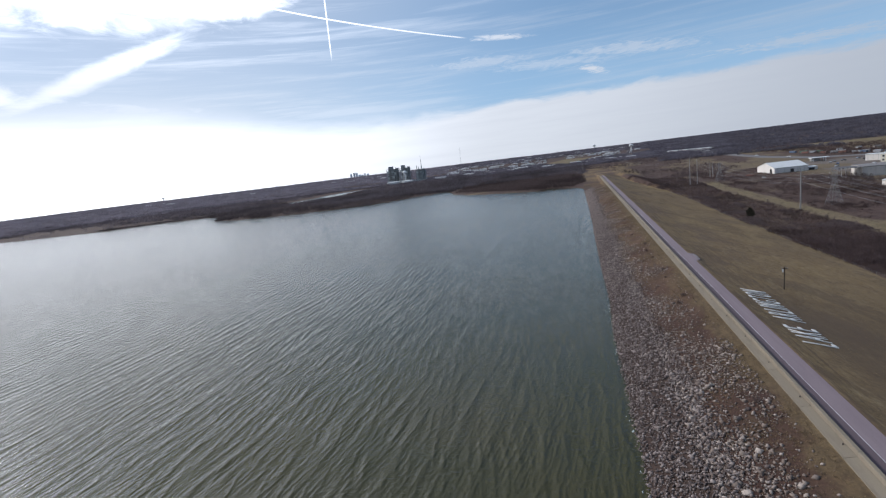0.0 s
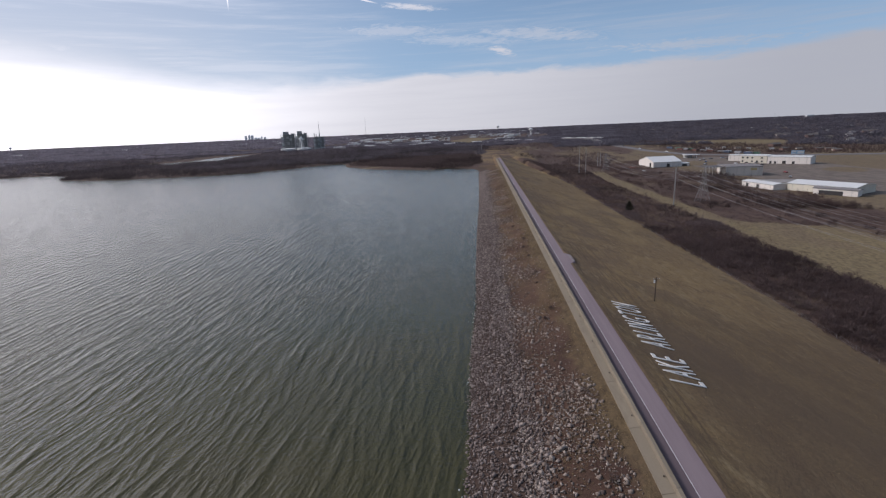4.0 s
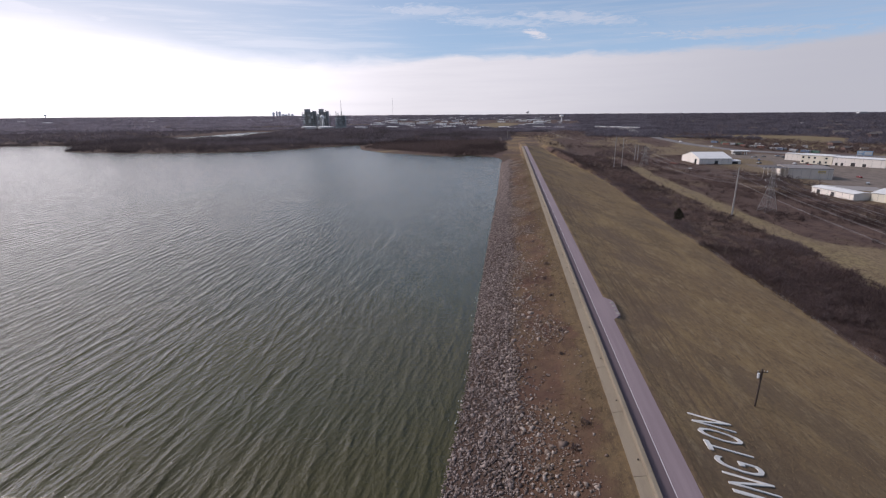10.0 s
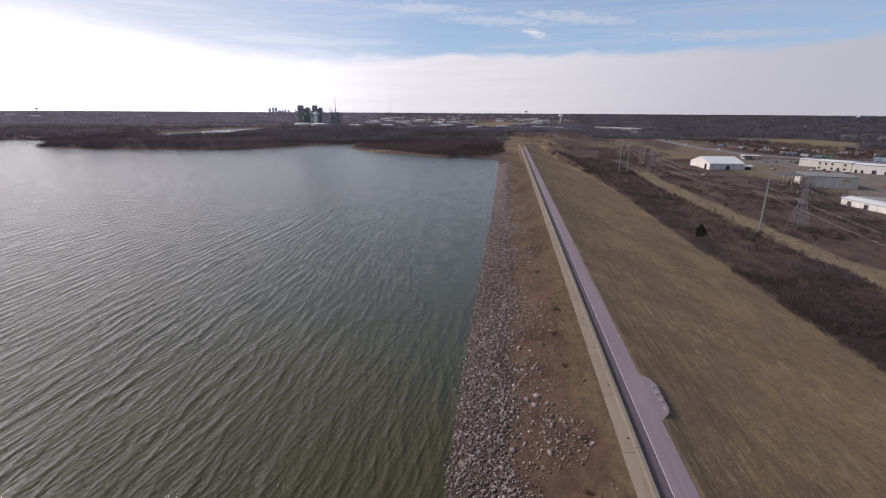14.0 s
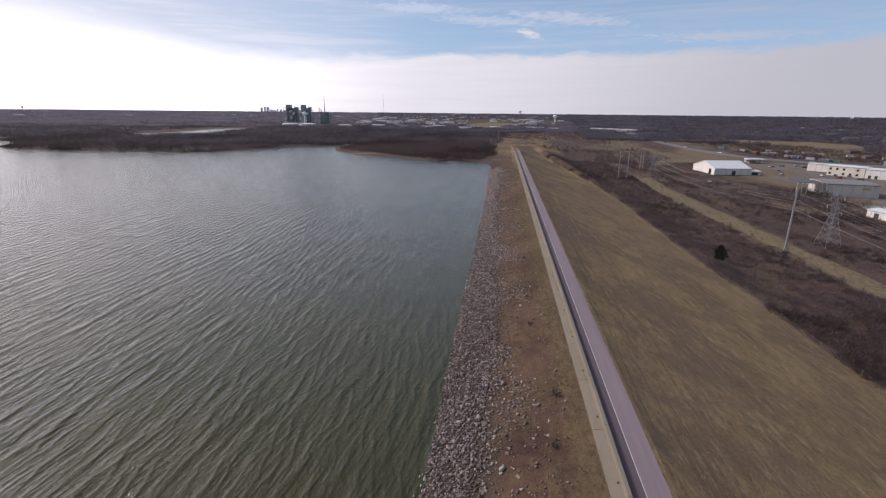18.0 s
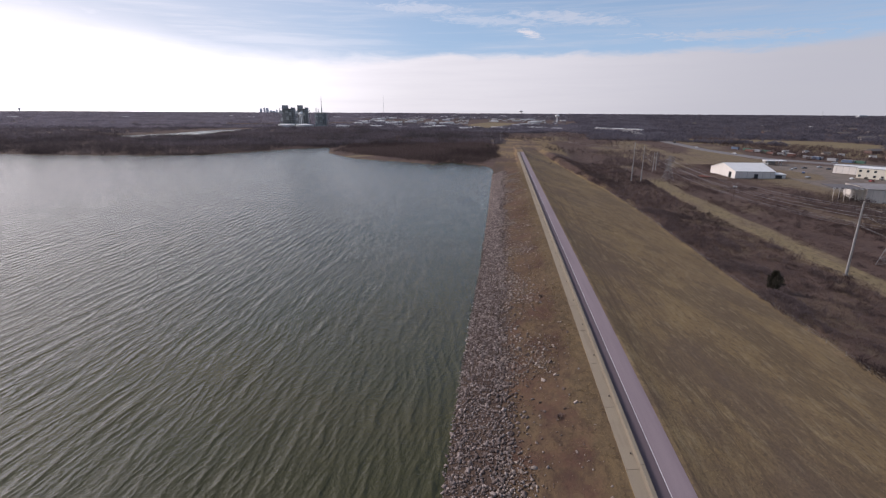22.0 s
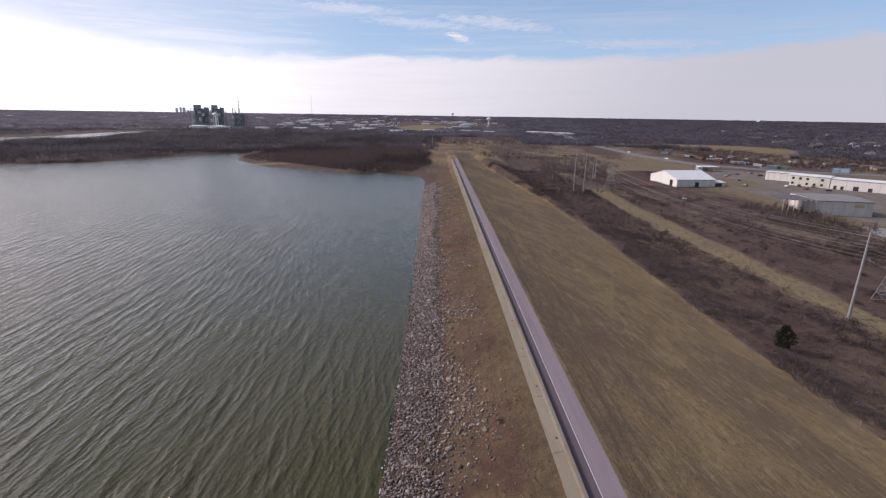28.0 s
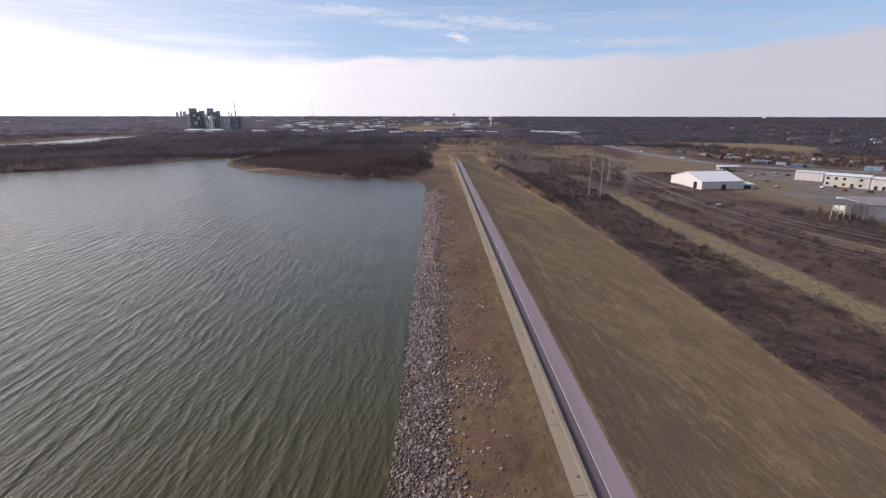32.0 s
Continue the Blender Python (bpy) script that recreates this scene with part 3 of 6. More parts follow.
def panel_mesh():
    bm = bmesh.new()
    prof = [(-1.62, -1.25), (-1.62, -0.86), (-0.32, -0.62), (-0.30, -0.06), (-0.26, 0.0), (0.16, 0.0), (0.20, -0.05), (0.22, -1.25)]
    a = [bm.verts.new((x, 0.03, z)) for x, z in prof]
    b = [bm.verts.new((x, PANEL - 0.03, z)) for x, z in prof]
    for k in range(len(prof)):
        j = (k + 1) % len(prof)
        bm.faces.new((a[k], a[j], b[j], b[k]))
    bm.faces.new(a[::-1])
    bm.faces.new(b)
    bmesh.ops.recalc_face_normals(bm, faces=bm.faces)
    me = bpy.data.meshes.new("concrete_panel")
    bm.to_mesh(me)
    bm.free()
    me.materials.append(CONCRETE)
    return me


PANEL_MESH = panel_mesh()
k = -5
while k * PANEL + 1.6 < ROAD_Y1 - PANEL:
    ob = new("concrete_panel", PANEL_MESH)
    ob.location = (0, k * PANEL + 1.6, 0)
    ob.parent = parapet
    k += 1

# ---- stones of the wet slope ----


def island_material(name, colours, rough=0.9, bump=0.03, crown=False):
    """Loose pieces in one mesh: the tone changes from piece to piece."""
    m, n = material(name)
    geo = n.add("ShaderNodeNewGeometry")
    r = n.add("ShaderNodeMath", {"operation": "FRACT"}, i0=n.math("ADD", geo.outputs["Random Per Island"], n.math("MULTIPLY", n.add("ShaderNodeObjectInfo").outputs["Random"], 7.31))).outputs[0]
    c = n.mix(n.ramp(r, 0.0, 0.5), colours[0], colours[1])
    c = n.mix(n.ramp(r, 0.5, 1.0), c, colours[2])
    fine = n.noise(geo.outputs["Position"], 5.0, 4.0, 0.65)
    c = n.mix(n.ramp(fine, 0.35, 0.75, 0.0, 0.45), c, tuple(v * 0.45 for v in colours[0]))
    b = finish(n, c, rough, fine, bump, 0.5, spec=0.25)
    if crown:
        c = n.mix(n.ramp(n.noise(n.scaled(geo.outputs["Position"], 1, 1, 0.2), 0.011, 5.0, 0.62, 0.5), 0.42, 0.62, 0.0, 0.6), c, tuple(v * 0.35 for v in colours[0]))
        n.put(b.inputs["Base Color"], c)
    if crown:  # hair-thin twigs let light pass
        through_light = n.add("ShaderNodeBsdfTranslucent", None, Color=c)
        both = n.add("ShaderNodeMixShader", None, i0=0.5, i1=b.outputs[0], i2=through_light.outputs[0])
        n.links.new(both.outputs[0], n.nodes["Material Output"].inputs[0])
    return m


STONE = island_material("grey_riprap_stone", ((0.080, 0.059, 0.053), (0.155, 0.120, 0.108), (0.295, 0.243, 0.220)))
PALE_STONE = island_material("pale_limestone", ((0.115, 0.082, 0.067), (0.200, 0.156, 0.130), (0.370, 0.308, 0.265)))

ICO = bmesh.new()
bmesh.ops.create_cube(ICO, size=0.72)
bmesh.ops.triangulate(ICO, faces=ICO.faces)
ICO_V = np.array([v.co[:] for v in ICO.verts])
ICO_F = np.array([[v.index for v in f.verts] for f in ICO.faces])
ICO.free()
rng = np.random.RandomState(11)


def turns(n):
    """Random turns as matrices."""
    q = rng.normal(size=(n, 4))
    q /= np.linalg.norm(q, axis=1)[:, None]
    w, x, y, z = q.T
    return np.stack([np.stack([1 - 2 * (y * y + z * z), 2 * (x * y - z * w), 2 * (x * z + y * w)], -1),
                     np.stack([2 * (x * y + z * w), 1 - 2 * (x * x + z * z), 2 * (y * z - x * w)], -1),
                     np.stack([2 * (x * z - y * w), 2 * (y * z + x * w), 1 - 2 * (x * x + y * y)], -1)], 1)


def stones(places, sizes):
    """Angular broken stones: jittered and turned, one island each."""
    k = len(places)
    v = ICO_V[None] * rng.uniform(0.62, 1.25, (k, 8, 1)) * np.stack([rng.uniform(0.8, 1.35, k), rng.uniform(0.7, 1.1, k), rng.uniform(0.45, 0.8, k)], -1)[:, None]
    v = np.einsum("kij,kvj->kvi", turns(k), v) * sizes[:, None, None] * np.array([1, 1, 0.8]) + places[:, None]
    f = ICO_F[None] + 8 * np.arange(k)[:, None, None]
    return v.reshape(-1, 3), f.reshape(-1, 3)


def rip_top(y):
    return np.interp(y, [0, 60, 100, 135, 175, 230, 300, 500], [-9.5, -10.5, -12.6, -13.4, -14.6, -13.6, -14.2, -14.6])


def on_land(x, y, lift=0.0):
    return np.stack([x, y, ground_z(x, y) + lift], -1)


riprap = thing("riprap", 0, 0, 0, 0, "band of broken grey riprap stones along the waterline", "riprap", kind="structure")
k = 80000
y = 10 + 486 * rng.rand(k) ** 1.25
u = rng.uniform(-0.08, 1.45, k)
s0, s1 = shore_x(y), rip_top(y) + 0.9 * wavy(y, y * 0.3, 17, 6) + 0.5 * wavy(y, y * 0.3, 3.7, 7)
x = s0 + u * (s1 - s0)
keep = rng.rand(k) < np.where(u < 0.92, 1.0, 0.5 * np.exp(-(u - 0.92) * 6))
x, y = x[keep], y[keep]
size = rng.gamma(5.0, 0.061, len(x)).clip(0.16, 1.1) * (1 + 0.5 * smooth(260, 420, y))
near = (y > 130) & (y < 134.5)
pick = np.where(near)[0][:290]
rest = np.setdiff1d(np.arange(len(x)), pick)
v, f = stones(on_land(x, y, 0.08)[rest], size[rest])
tagged(sheet_mesh("loose_stones", v, f, STONE, riprap), "broken grey stones lying close together", kind="stuff")


def single_stones(name, places, sizes, mat, parent, kinds=14):
    """Stones as objects of their own that share a few meshes."""
    shapes = []
    for j in range(kinds):
        sv, sf = stones(np.zeros((1, 3)), np.ones(1))
        me = mesh_of(name, sv.tolist(), sf.tolist())
        me.materials.append(mat)
        shapes.append(me)
    for j, (p, s) in enumerate(zip(places, sizes)):
        ob = new(name, shapes[j % kinds])
        ob.parent = parent
        ob.matrix_local = parent.matrix_world.inverted() @ (pose(*p, 0, 0, (j * 77) % 360) @ Matrix.Scale(s, 4))


single_stones("stone", on_land(x, y, 0.08)[pick], size[pick], STONE, riprap)

scatter = thing("scattered_stones", 0, 0, 0, 0, "pale limestone rubble strewn over the red-brown embankment", "rubble", kind="structure")
k = 90000
y = rng.uniform(0, 470, k)
x = rng.uniform(-15, -3.2, k)
dense = 0.5 + 0.5 * wavy(x * 1.6, y, 5.5, 21) + 0.35 * wavy(x, y, 22, 22)
dense = dense + 0.22 + 0.3 * smooth(110, 60, y) - 0.05 * (x + 9) - 0.28 * smooth(-6.0, -3.4, x)
keep = rng.rand(k) < 0.75 * smooth(0.42, 1.3, dense) + 0.04
x, y = x[keep], y[keep]
size = rng.gamma(2.0, 0.105, len(x)).clip(0.08, 1.5) * (1 + 0.2 * smooth(110, 60, y)) * np.where(rng.rand(len(x)) < 0.008, 2.0, 1.0)
size = np.minimum(size, 1.25)
near = (y > 126) & (y < 262) & (size > 0.38)
pick = np.where(near)[0][:280]
rest = np.setdiff1d(np.arange(len(x)), pick)
v, f = stones(on_land(x, y, 0.04)[rest], size[rest])
tagged(sheet_mesh("small_rubble", v, f, PALE_STONE, scatter), "small pale stones", kind="stuff")
single_stones("stone", on_land(x, y, 0.04)[pick], size[pick], PALE_STONE, scatter)

STRAW = island_material("dry_straw", ((0.100, 0.066, 0.034), (0.160, 0.110, 0.056), (0.260, 0.190, 0.100)), 0.95, 0.005)
# ---- thickets and woods ----
TWIG = island_material("bare_twigs", ((0.088, 0.058, 0.055), (0.128, 0.088, 0.082), (0.195, 0.138, 0.114)), 0.9, 0.01, True)
TWIG_GREY = island_material("bare_branches", ((0.110, 0.080, 0.078), (0.150, 0.112, 0.108), (0.225, 0.172, 0.156)), 0.9, 0.01, True)
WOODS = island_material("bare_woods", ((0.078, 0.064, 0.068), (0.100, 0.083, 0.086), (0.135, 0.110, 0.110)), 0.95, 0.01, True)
# distance haze is painted into this colour: paler and bluer than WOODS
FAR_WOODS = island_material("haze_painted_woods", ((0.225, 0.203, 0.240), (0.262, 0.238, 0.276), (0.310, 0.280, 0.308)), 0.95, 0.01, True)
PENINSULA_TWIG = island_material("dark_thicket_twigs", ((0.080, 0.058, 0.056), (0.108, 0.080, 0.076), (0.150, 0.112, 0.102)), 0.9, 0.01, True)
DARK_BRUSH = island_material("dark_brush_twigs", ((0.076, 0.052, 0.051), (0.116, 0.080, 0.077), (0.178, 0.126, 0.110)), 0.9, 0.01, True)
# these three also carry painted haze in their bluish greys
MID_WOODS = island_material("haze_grey_woods", ((0.120, 0.104, 0.118), (0.140, 0.122, 0.136), (0.165, 0.144, 0.154)), 0.95, 0.01, True)
NORTH_WOODS = island_material("haze_grey_town_trees", ((0.160, 0.144, 0.170), (0.184, 0.166, 0.194), (0.218, 0.196, 0.220)), 0.95, 0.01, True)
HILL_WOODS = island_material("hazy_dark_hill_woods", ((0.128, 0.116, 0.138), (0.146, 0.132, 0.156), (0.168, 0.152, 0.174)), 0.95, 0.01, True)
CEDAR = island_material("cedar_green", ((0.030, 0.028, 0.019), (0.046, 0.042, 0.028), (0.066, 0.058, 0.040)), 0.9, 0.01)


def twigs(places, height, radius, count, width, upright=0.6, low=0.0):
    """Bare crowns: thin blades that fan out from each foot, as vertices and triangles."""
    k = len(places)
    a = rng.uniform(0, 2 * np.pi, (k, count))
    rad = np.sqrt(rng.rand(k, count))
    lobes = 1 + 0.35 * np.sin(a * 2 + rng.uniform(0, 6.28, (k, 1))) + 0.2 * np.sin(a * 5 + rng.uniform(0, 6.28, (k, 1)))
    tip = np.stack([np.cos(a) * rad * lobes * radius[:, None], np.sin(a) * rad * lobes * radius[:, None],
                    height[:, None] * (low + (1 - low) * rng.rand(k, count) ** 0.6 * (1.05 - 0.5 * rad ** 2))], -1)
    back = tip * np.array([0.55, 0.55, 1.0]) - np.stack([0 * a, 0 * a, height[:, None] * rng.uniform(0.18, 0.5, (k, count)) * upright * 1.4], -1)
    back[..., 2] = np.maximum(back[..., 2], -0.2)
    side = rng.normal(size=(k, count, 3))
    side[..., 2] *= 0.3
    side /= np.linalg.norm(side, axis=-1)[..., None]
    wd = (width[:, None] * rng.uniform(0.5, 1.4, (k, count)))[..., None]
    base = places[:, None]
    v = np.stack([base + back - side * wd, base + back + side * wd, base + tip], 2).reshape(-1, 3)
    return v, np.arange(len(v)).reshape(-1, 3)


def thicket(name, mat, x, y, height, radius, count, width, label, category="thicket", **more):
    v, f = twigs(on_land(x, y), height, radius, count, width, **more)
    return tagged(sheet_mesh(name, v, f, mat), label, category, kind="stuff")


# dry grass tufts on both faces of the dam
k = 26000
y, x = 20 + 450 * rng.rand(k) ** 1.2, rng.uniform(-13.5, -1.9, k)
keep = rng.rand(k) < smooth(0.1, 0.9, 0.5 + 0.5 * wavy(x, y, 3.5, 151) + 0.3 * wavy(x, y, 15, 152) + 0.05 * (x + 6))
x, y = x[keep], y[keep]
h = rng.uniform(0.12, 0.38, len(x))
thicket("bank_grass", STRAW, x, y, h, h * 1.3, 9, 0.02 + 0.05 * h, "dry straw-coloured grass tufts on the stony bank", "grass")
k = 42000
y = 60 + 440 * rng.rand(k) ** 1.2
x = 5.2 + rng.rand(k) * (toe_x(y) - 5.2)
keep = (rng.rand(k) < smooth(0.15, 1.0, 0.5 + 0.5 * wavy(x, y * 0.4, 4, 161) + 0.35 * wavy(x, y, 18, 162))) & ~((x > 7.6) & (x < 14.4) & (y > 92) & (y < 130)) & ~((x < 7.2) & (np.abs(y - 159) < 8))
x, y = x[keep], y[keep]
h = rng.uniform(0.08, 0.26, len(x))
thicket("slope_grass", STRAW, x, y, h, h * 2.0 + 0.1, 8, 0.02 + 0.08 * h, "cropped dry winter grass on the dam slope", "grass")
WEED = island_material("dry_weeds", ((0.080, 0.050, 0.043), (0.122, 0.079, 0.065), (0.185, 0.128, 0.096)), 0.95, 0.005, True)
# tall closed brush at the foot of the dam
k = 5600
y = 40 + 215 * rng.rand(k)
t = toe_x(y)
x = t + 0.6 + rng.rand(k) * (track_west(y) + 1.5 - t)
keep = rng.rand(k) < (0.25 + 0.75 * smooth(-0.5, 0.3, wavy(x, y, 8, 31))) * (1 - 0.6 * smooth(215, 250, y))
x, y = x[keep], y[keep]
h = rng.uniform(1.2, 2.6, len(x)) * (0.75 + 0.6 * (0.5 + 0.5 * wavy(x, y, 7, 34)))
thicket("brush_thicket", DARK_BRUSH, x, y, h, h * rng.uniform(0.55, 0.85, len(x)) + 0.4, 80, 0.020 + 0.018 * h, "tangled leafless purple-brown brush at the foot of the dam")
# looser clumps further on, darker bushes over low weeds
k = 17000
y = 235 + 420 * rng.rand(k) ** 1.1
t = toe_x(y)
x = t + 0.5 + rng.rand(k) * (track_west(y) + 0.5 - t)
d = 0.5 + 0.5 * wavy(x, y * 0.75, 2.6, 35) + 0.4 * wavy(x, y * 0.6, 9, 36)
keep = rng.rand(k) < np.maximum(0.1 + 0.9 * smooth(0.4, 0.95, d), 0.3 * smooth(5, 1, x - t))
x, y, d = x[keep], y[keep], d[keep]
h = rng.uniform(0.7, 1.5, len(x)) * (0.6 + 1.1 * smooth(0.6, 1.3, d))
thicket("brush_clumps", TWIG_GREY, x, y, h, h * rng.uniform(0.6, 0.9, len(x)) + 0.4, 42, 0.020 + 0.022 * h, "rounded clumps of leafless brush beside the mown slope")
k = 26000
y = 60 + 580 * rng.rand(k) ** 1.15
t = toe_x(y)
x = t + 0.5 + rng.rand(k) * (track_west(y) - t) * np.where(rng.rand(k) < 0.12, 1.3, 1.0)
h = rng.uniform(0.3, 1.1, k)
thicket("low_brush", WEED, x, y, h, h + 0.3, 14, 0.022 + 0.035 * h, "low leafless brush and weeds between the taller clumps", "brush")
# single dark bushes that stand out of the lower growth
k = 620
y = 180 + 440 * rng.rand(k)
x = toe_x(y) + 1.5 + rng.rand(k) ** 1.3 * (150 - toe_x(y))
keep = ((x < track_west(y) - 0.5) | (x > track_east(y) + 2)) & (rng.rand(k) < 0.35 + 0.65 * smooth(-0.2, 0.5, wavy(x, y, 17, 181)))
x, y = x[keep], y[keep]
h = rng.uniform(1.3, 2.7, len(x))
thicket("dark_bushes", DARK_BRUSH, x, y, h, h * rng.uniform(0.7, 1.0, len(x)) + 0.3, 170, 0.028 + 0.012 * h, "rounded dark leafless bushes standing in the weeds", "bushes")
# taller bare saplings in it
k = 260
y = rng.uniform(60, 640, k)
x = toe_x(y) + 2 + rng.rand(k) * (track_west(y) - toe_x(y) - 2)
thicket("saplings", TWIG_GREY, x, y, rng.uniform(2.4, 4.0, k), rng.uniform(0.9, 1.9, k), 90, np.full(k, 0.04), "leafless grey saplings standing in the brush", "saplings")
# low scrub of the power line corridor, in rows of clumps with bare strips between
k = 34000
y, x = 90 + 550 * rng.rand(k), rng.uniform(99, 182, k)
d = 0.5 + 0.5 * wavy(x, y * 0.22, 3.4, 41) + 0.4 * wavy(x, y * 0.6, 16, 42)
keep = (rng.rand(k) < 0.12 + 0.88 * smooth(0.3, 0.9, d)) & (x > track_east(y) + 1.0) & (y > 90)
x, y, d = x[keep], y[keep], d[keep]
h = rng.uniform(0.4, 1.2, len(x)) * (0.6 + 1.0 * smooth(0.5, 1.3, d))
thicket("corridor_scrub", TWIG, x, y, h, h * 0.9 + 0.5, 26, 0.03 + 0.03 * h, "low leafless scrub in clumps under the power lines")
k = 14000
y, x = 90 + 540 * rng.rand(k), rng.uniform(99, 182, k)
keep = x > track_east(y) + 0.5
x, y = x[keep], y[keep]
h = rng.uniform(0.2, 0.6, len(x))
thicket("corridor_weeds", WEED, x, y, h, h + 0.5, 14, 0.03 + 0.03 * h, "dry pinkish weeds between the scrub clumps", "weeds")
k = 500
y, x = rng.uniform(300, 470, k), rng.uniform(150, 186, k)
keep = (rng.rand(k) < 0.75) & ~((x > 158) & (y < 400))
x, y = x[keep], y[keep]
thicket("yard_trees", TWIG_GREY, x, y, rng.uniform(2.5, 5.0, len(x)), rng.uniform(1.5, 2.8, len(x)), 46, np.full(len(x), 0.08), "leafless trees in front of the warehouses", "trees")


k = 900
y, x = rng.uniform(268, 400, k), rng.uniform(136, 178, k)
keep = ((y < 338) | (x < 160)) & (x > track_east(y) + 3) & (rng.rand(k) < smooth(-0.4, 0.4, wavy(x, y, 12, 191)))
x, y = x[keep], y[keep]
thicket("yard_thicket", TWIG, x, y, rng.uniform(1.6, 4.2, len(x)), rng.uniform(1.2, 2.4, len(x)), 60, np.full(len(x), 0.06), "dark leafless thicket between the power lines and the sheds")


def wood(name, ring, k, low, high, count, width, label, mat=TWIG_GREY, gaps=0.45, seed=50, shore=6.0, grow=0.0):
    """Bare woodland inside a ring, with clearings, off the water."""
    ring = np.array(ring, float)
    (x0, y0), (x1, y1) = ring.min(0) - grow, ring.max(0) + grow
    x, y = rng.uniform(x0, x1, k), rng.uniform(y0, y1, k)
    edge = ring_distance(x, y, ring) + 12 * wavy(x, y, 25, seed + 2) - grow
    wet = np.minimum(ring_distance(x, y, LAKE), ring_distance(x, y, POND))
    keep = (edge < 0) & (wet > shore) & (rng.rand(k) < smooth(gaps - 0.4, gaps + 0.1, 0.5 + 0.5 * wavy(x, y, 45, seed) + 0.25 * wavy(x, y, 14, seed + 1)))
    x, y = x[keep], y[keep]
    h = rng.uniform(low, high, len(x)) * (0.8 + 0.4 * (0.5 + 0.5 * wavy(x, y, 30, seed + 3)))
    return thicket(name, mat, x, y, h, h * rng.uniform(0.45, 0.7, len(x)), count, np.full(len(x), width), label, "woods")


wood("peninsula_woods", [(-195, 650), (-120, 600), (-75, 578), (-38, 565), (-18, 680), (-35, 830), (-135, 850), (-190, 765)], 13000, 1.6, 6.2, 34, 0.075,
     "leafless brown thicket covering the low peninsula", PENINSULA_TWIG, 0.12, 60, 4.0, 6.0)
wood("shore_woods", [(-560, 610), (-440, 585), (-300, 618), (-250, 700), (-200, 760), (-60, 850), (-20, 990), (-300, 1010), (-480, 940), (-640, 880), (-720, 720)],
     21000, 2.0, 8.0, 36, 0.11, "leafless dark woods along the far lake shore", WOODS, 0.22, 70, 1.2, 26.0)
# low brush overhanging the far waterline
k = 60000
x, y = rng.uniform(-800, -200, k), rng.uniform(560, 740, k)
off = ring_distance(x, y, LAKE)
keep = (off > 0.6) & (off < 12) & (rng.rand(k) < smooth(-0.3, 0.3, wavy(x, y, 16, 171)))
x, y = x[keep], y[keep]
h = rng.uniform(1.0, 3.2, len(x))
thicket("shore_brush", WOODS, x, y, h, h * 0.8 + 0.6, 26, np.full(len(x), 0.09), "dark leafless brush leaning over the far waterline", "brush")
wood("abutment_thicket", [(80, 640), (125, 608), (165, 690), (150, 770), (95, 745)], 1200, 2.0, 4.0, 34, 0.10, "dark leafless thicket in the pasture", TWIG_GREY, 0.1, 80)
wood("field_scrub", [(30, 560), (75, 520), (150, 520), (205, 640), (200, 800), (120, 860), (20, 780), (0, 690)], 5200, 0.5, 2.2, 22, 0.06, "low leafless scrub dotted over the dry field", TWIG, 0.62, 95)
wood("pasture_brush", [(0, 800), (40, 700), (120, 780), (210, 960), (140, 1200), (-60, 1150)], 3500, 1.5, 5.0, 22, 0.2, "scattered leafless brush in dry pasture", TWIG_GREY, 0.62, 85)
wood("roadside_woods", [(250, 900), (262, 770), (300, 700), (400, 645), (520, 600), (640, 640), (420, 780), (330, 860), (262, 1000)], 9000, 2.0, 6.0, 24, 0.14,
     "reddish leafless trees along the highway", TWIG, 0.2, 90)


def far_woods(name, k, angle0, angle1, r0, r1, seed, label, mat=FAR_WOODS, dense=0.0):
    """Woods out to the horizon, coarser with distance."""
    r = r0 + (r1 - r0) * rng.rand(k) ** 1.5
    a = np.radians(rng.uniform(angle0, angle1, k))
    x, y = np.sin(a) * r, np.cos(a) * r
    wet = np.minimum(ring_distance(x, y, LAKE), ring_distance(x, y, POND) - 25)
    open_ = dense + 0.74 + 0.5 * wavy(x, y, 150, seed) + 0.3 * wavy(x, y, 45, seed + 1) + 0.35 * smooth(1500, 2800, r)
    town = 0.6 * smooth(280, 140, np.hypot((x + 170) / 1.9, (y - 2000) / 2.5)) + smooth(10, -10, ring_distance(x, y, TOWN_FIELD)) + 0.9 * (np.hypot((x + 490) / 1.5, y - 1290) < 45)
    keep = (wet > 8) & (rng.rand(k) < smooth(0.3, 0.75, open_ - 0.9 * town)) & (y > 560 + 0.25 * np.maximum(x - 100, 0))
    zone_of = region(x, y)
    keep &= zone_of[:, 2] < 0.3
    x, y, r = x[keep], y[keep], r[keep]
    h = rng.uniform(4.5, 9.5, len(x)) * (0.8 + 0.3 * smooth(1200, 3000, r))
    return thicket(name, mat, x, y, h, 3.0 + r * 0.0042 * rng.uniform(0.6, 1.3, len(x)), 22, 0.16 + r * 0.00042, label, "woods", low=0.1)


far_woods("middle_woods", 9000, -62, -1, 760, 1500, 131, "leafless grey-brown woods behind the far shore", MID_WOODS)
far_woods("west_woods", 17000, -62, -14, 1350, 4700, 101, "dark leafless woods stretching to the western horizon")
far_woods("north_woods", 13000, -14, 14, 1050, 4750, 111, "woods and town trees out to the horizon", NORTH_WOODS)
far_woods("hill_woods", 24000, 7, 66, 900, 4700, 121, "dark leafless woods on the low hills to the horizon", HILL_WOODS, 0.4)

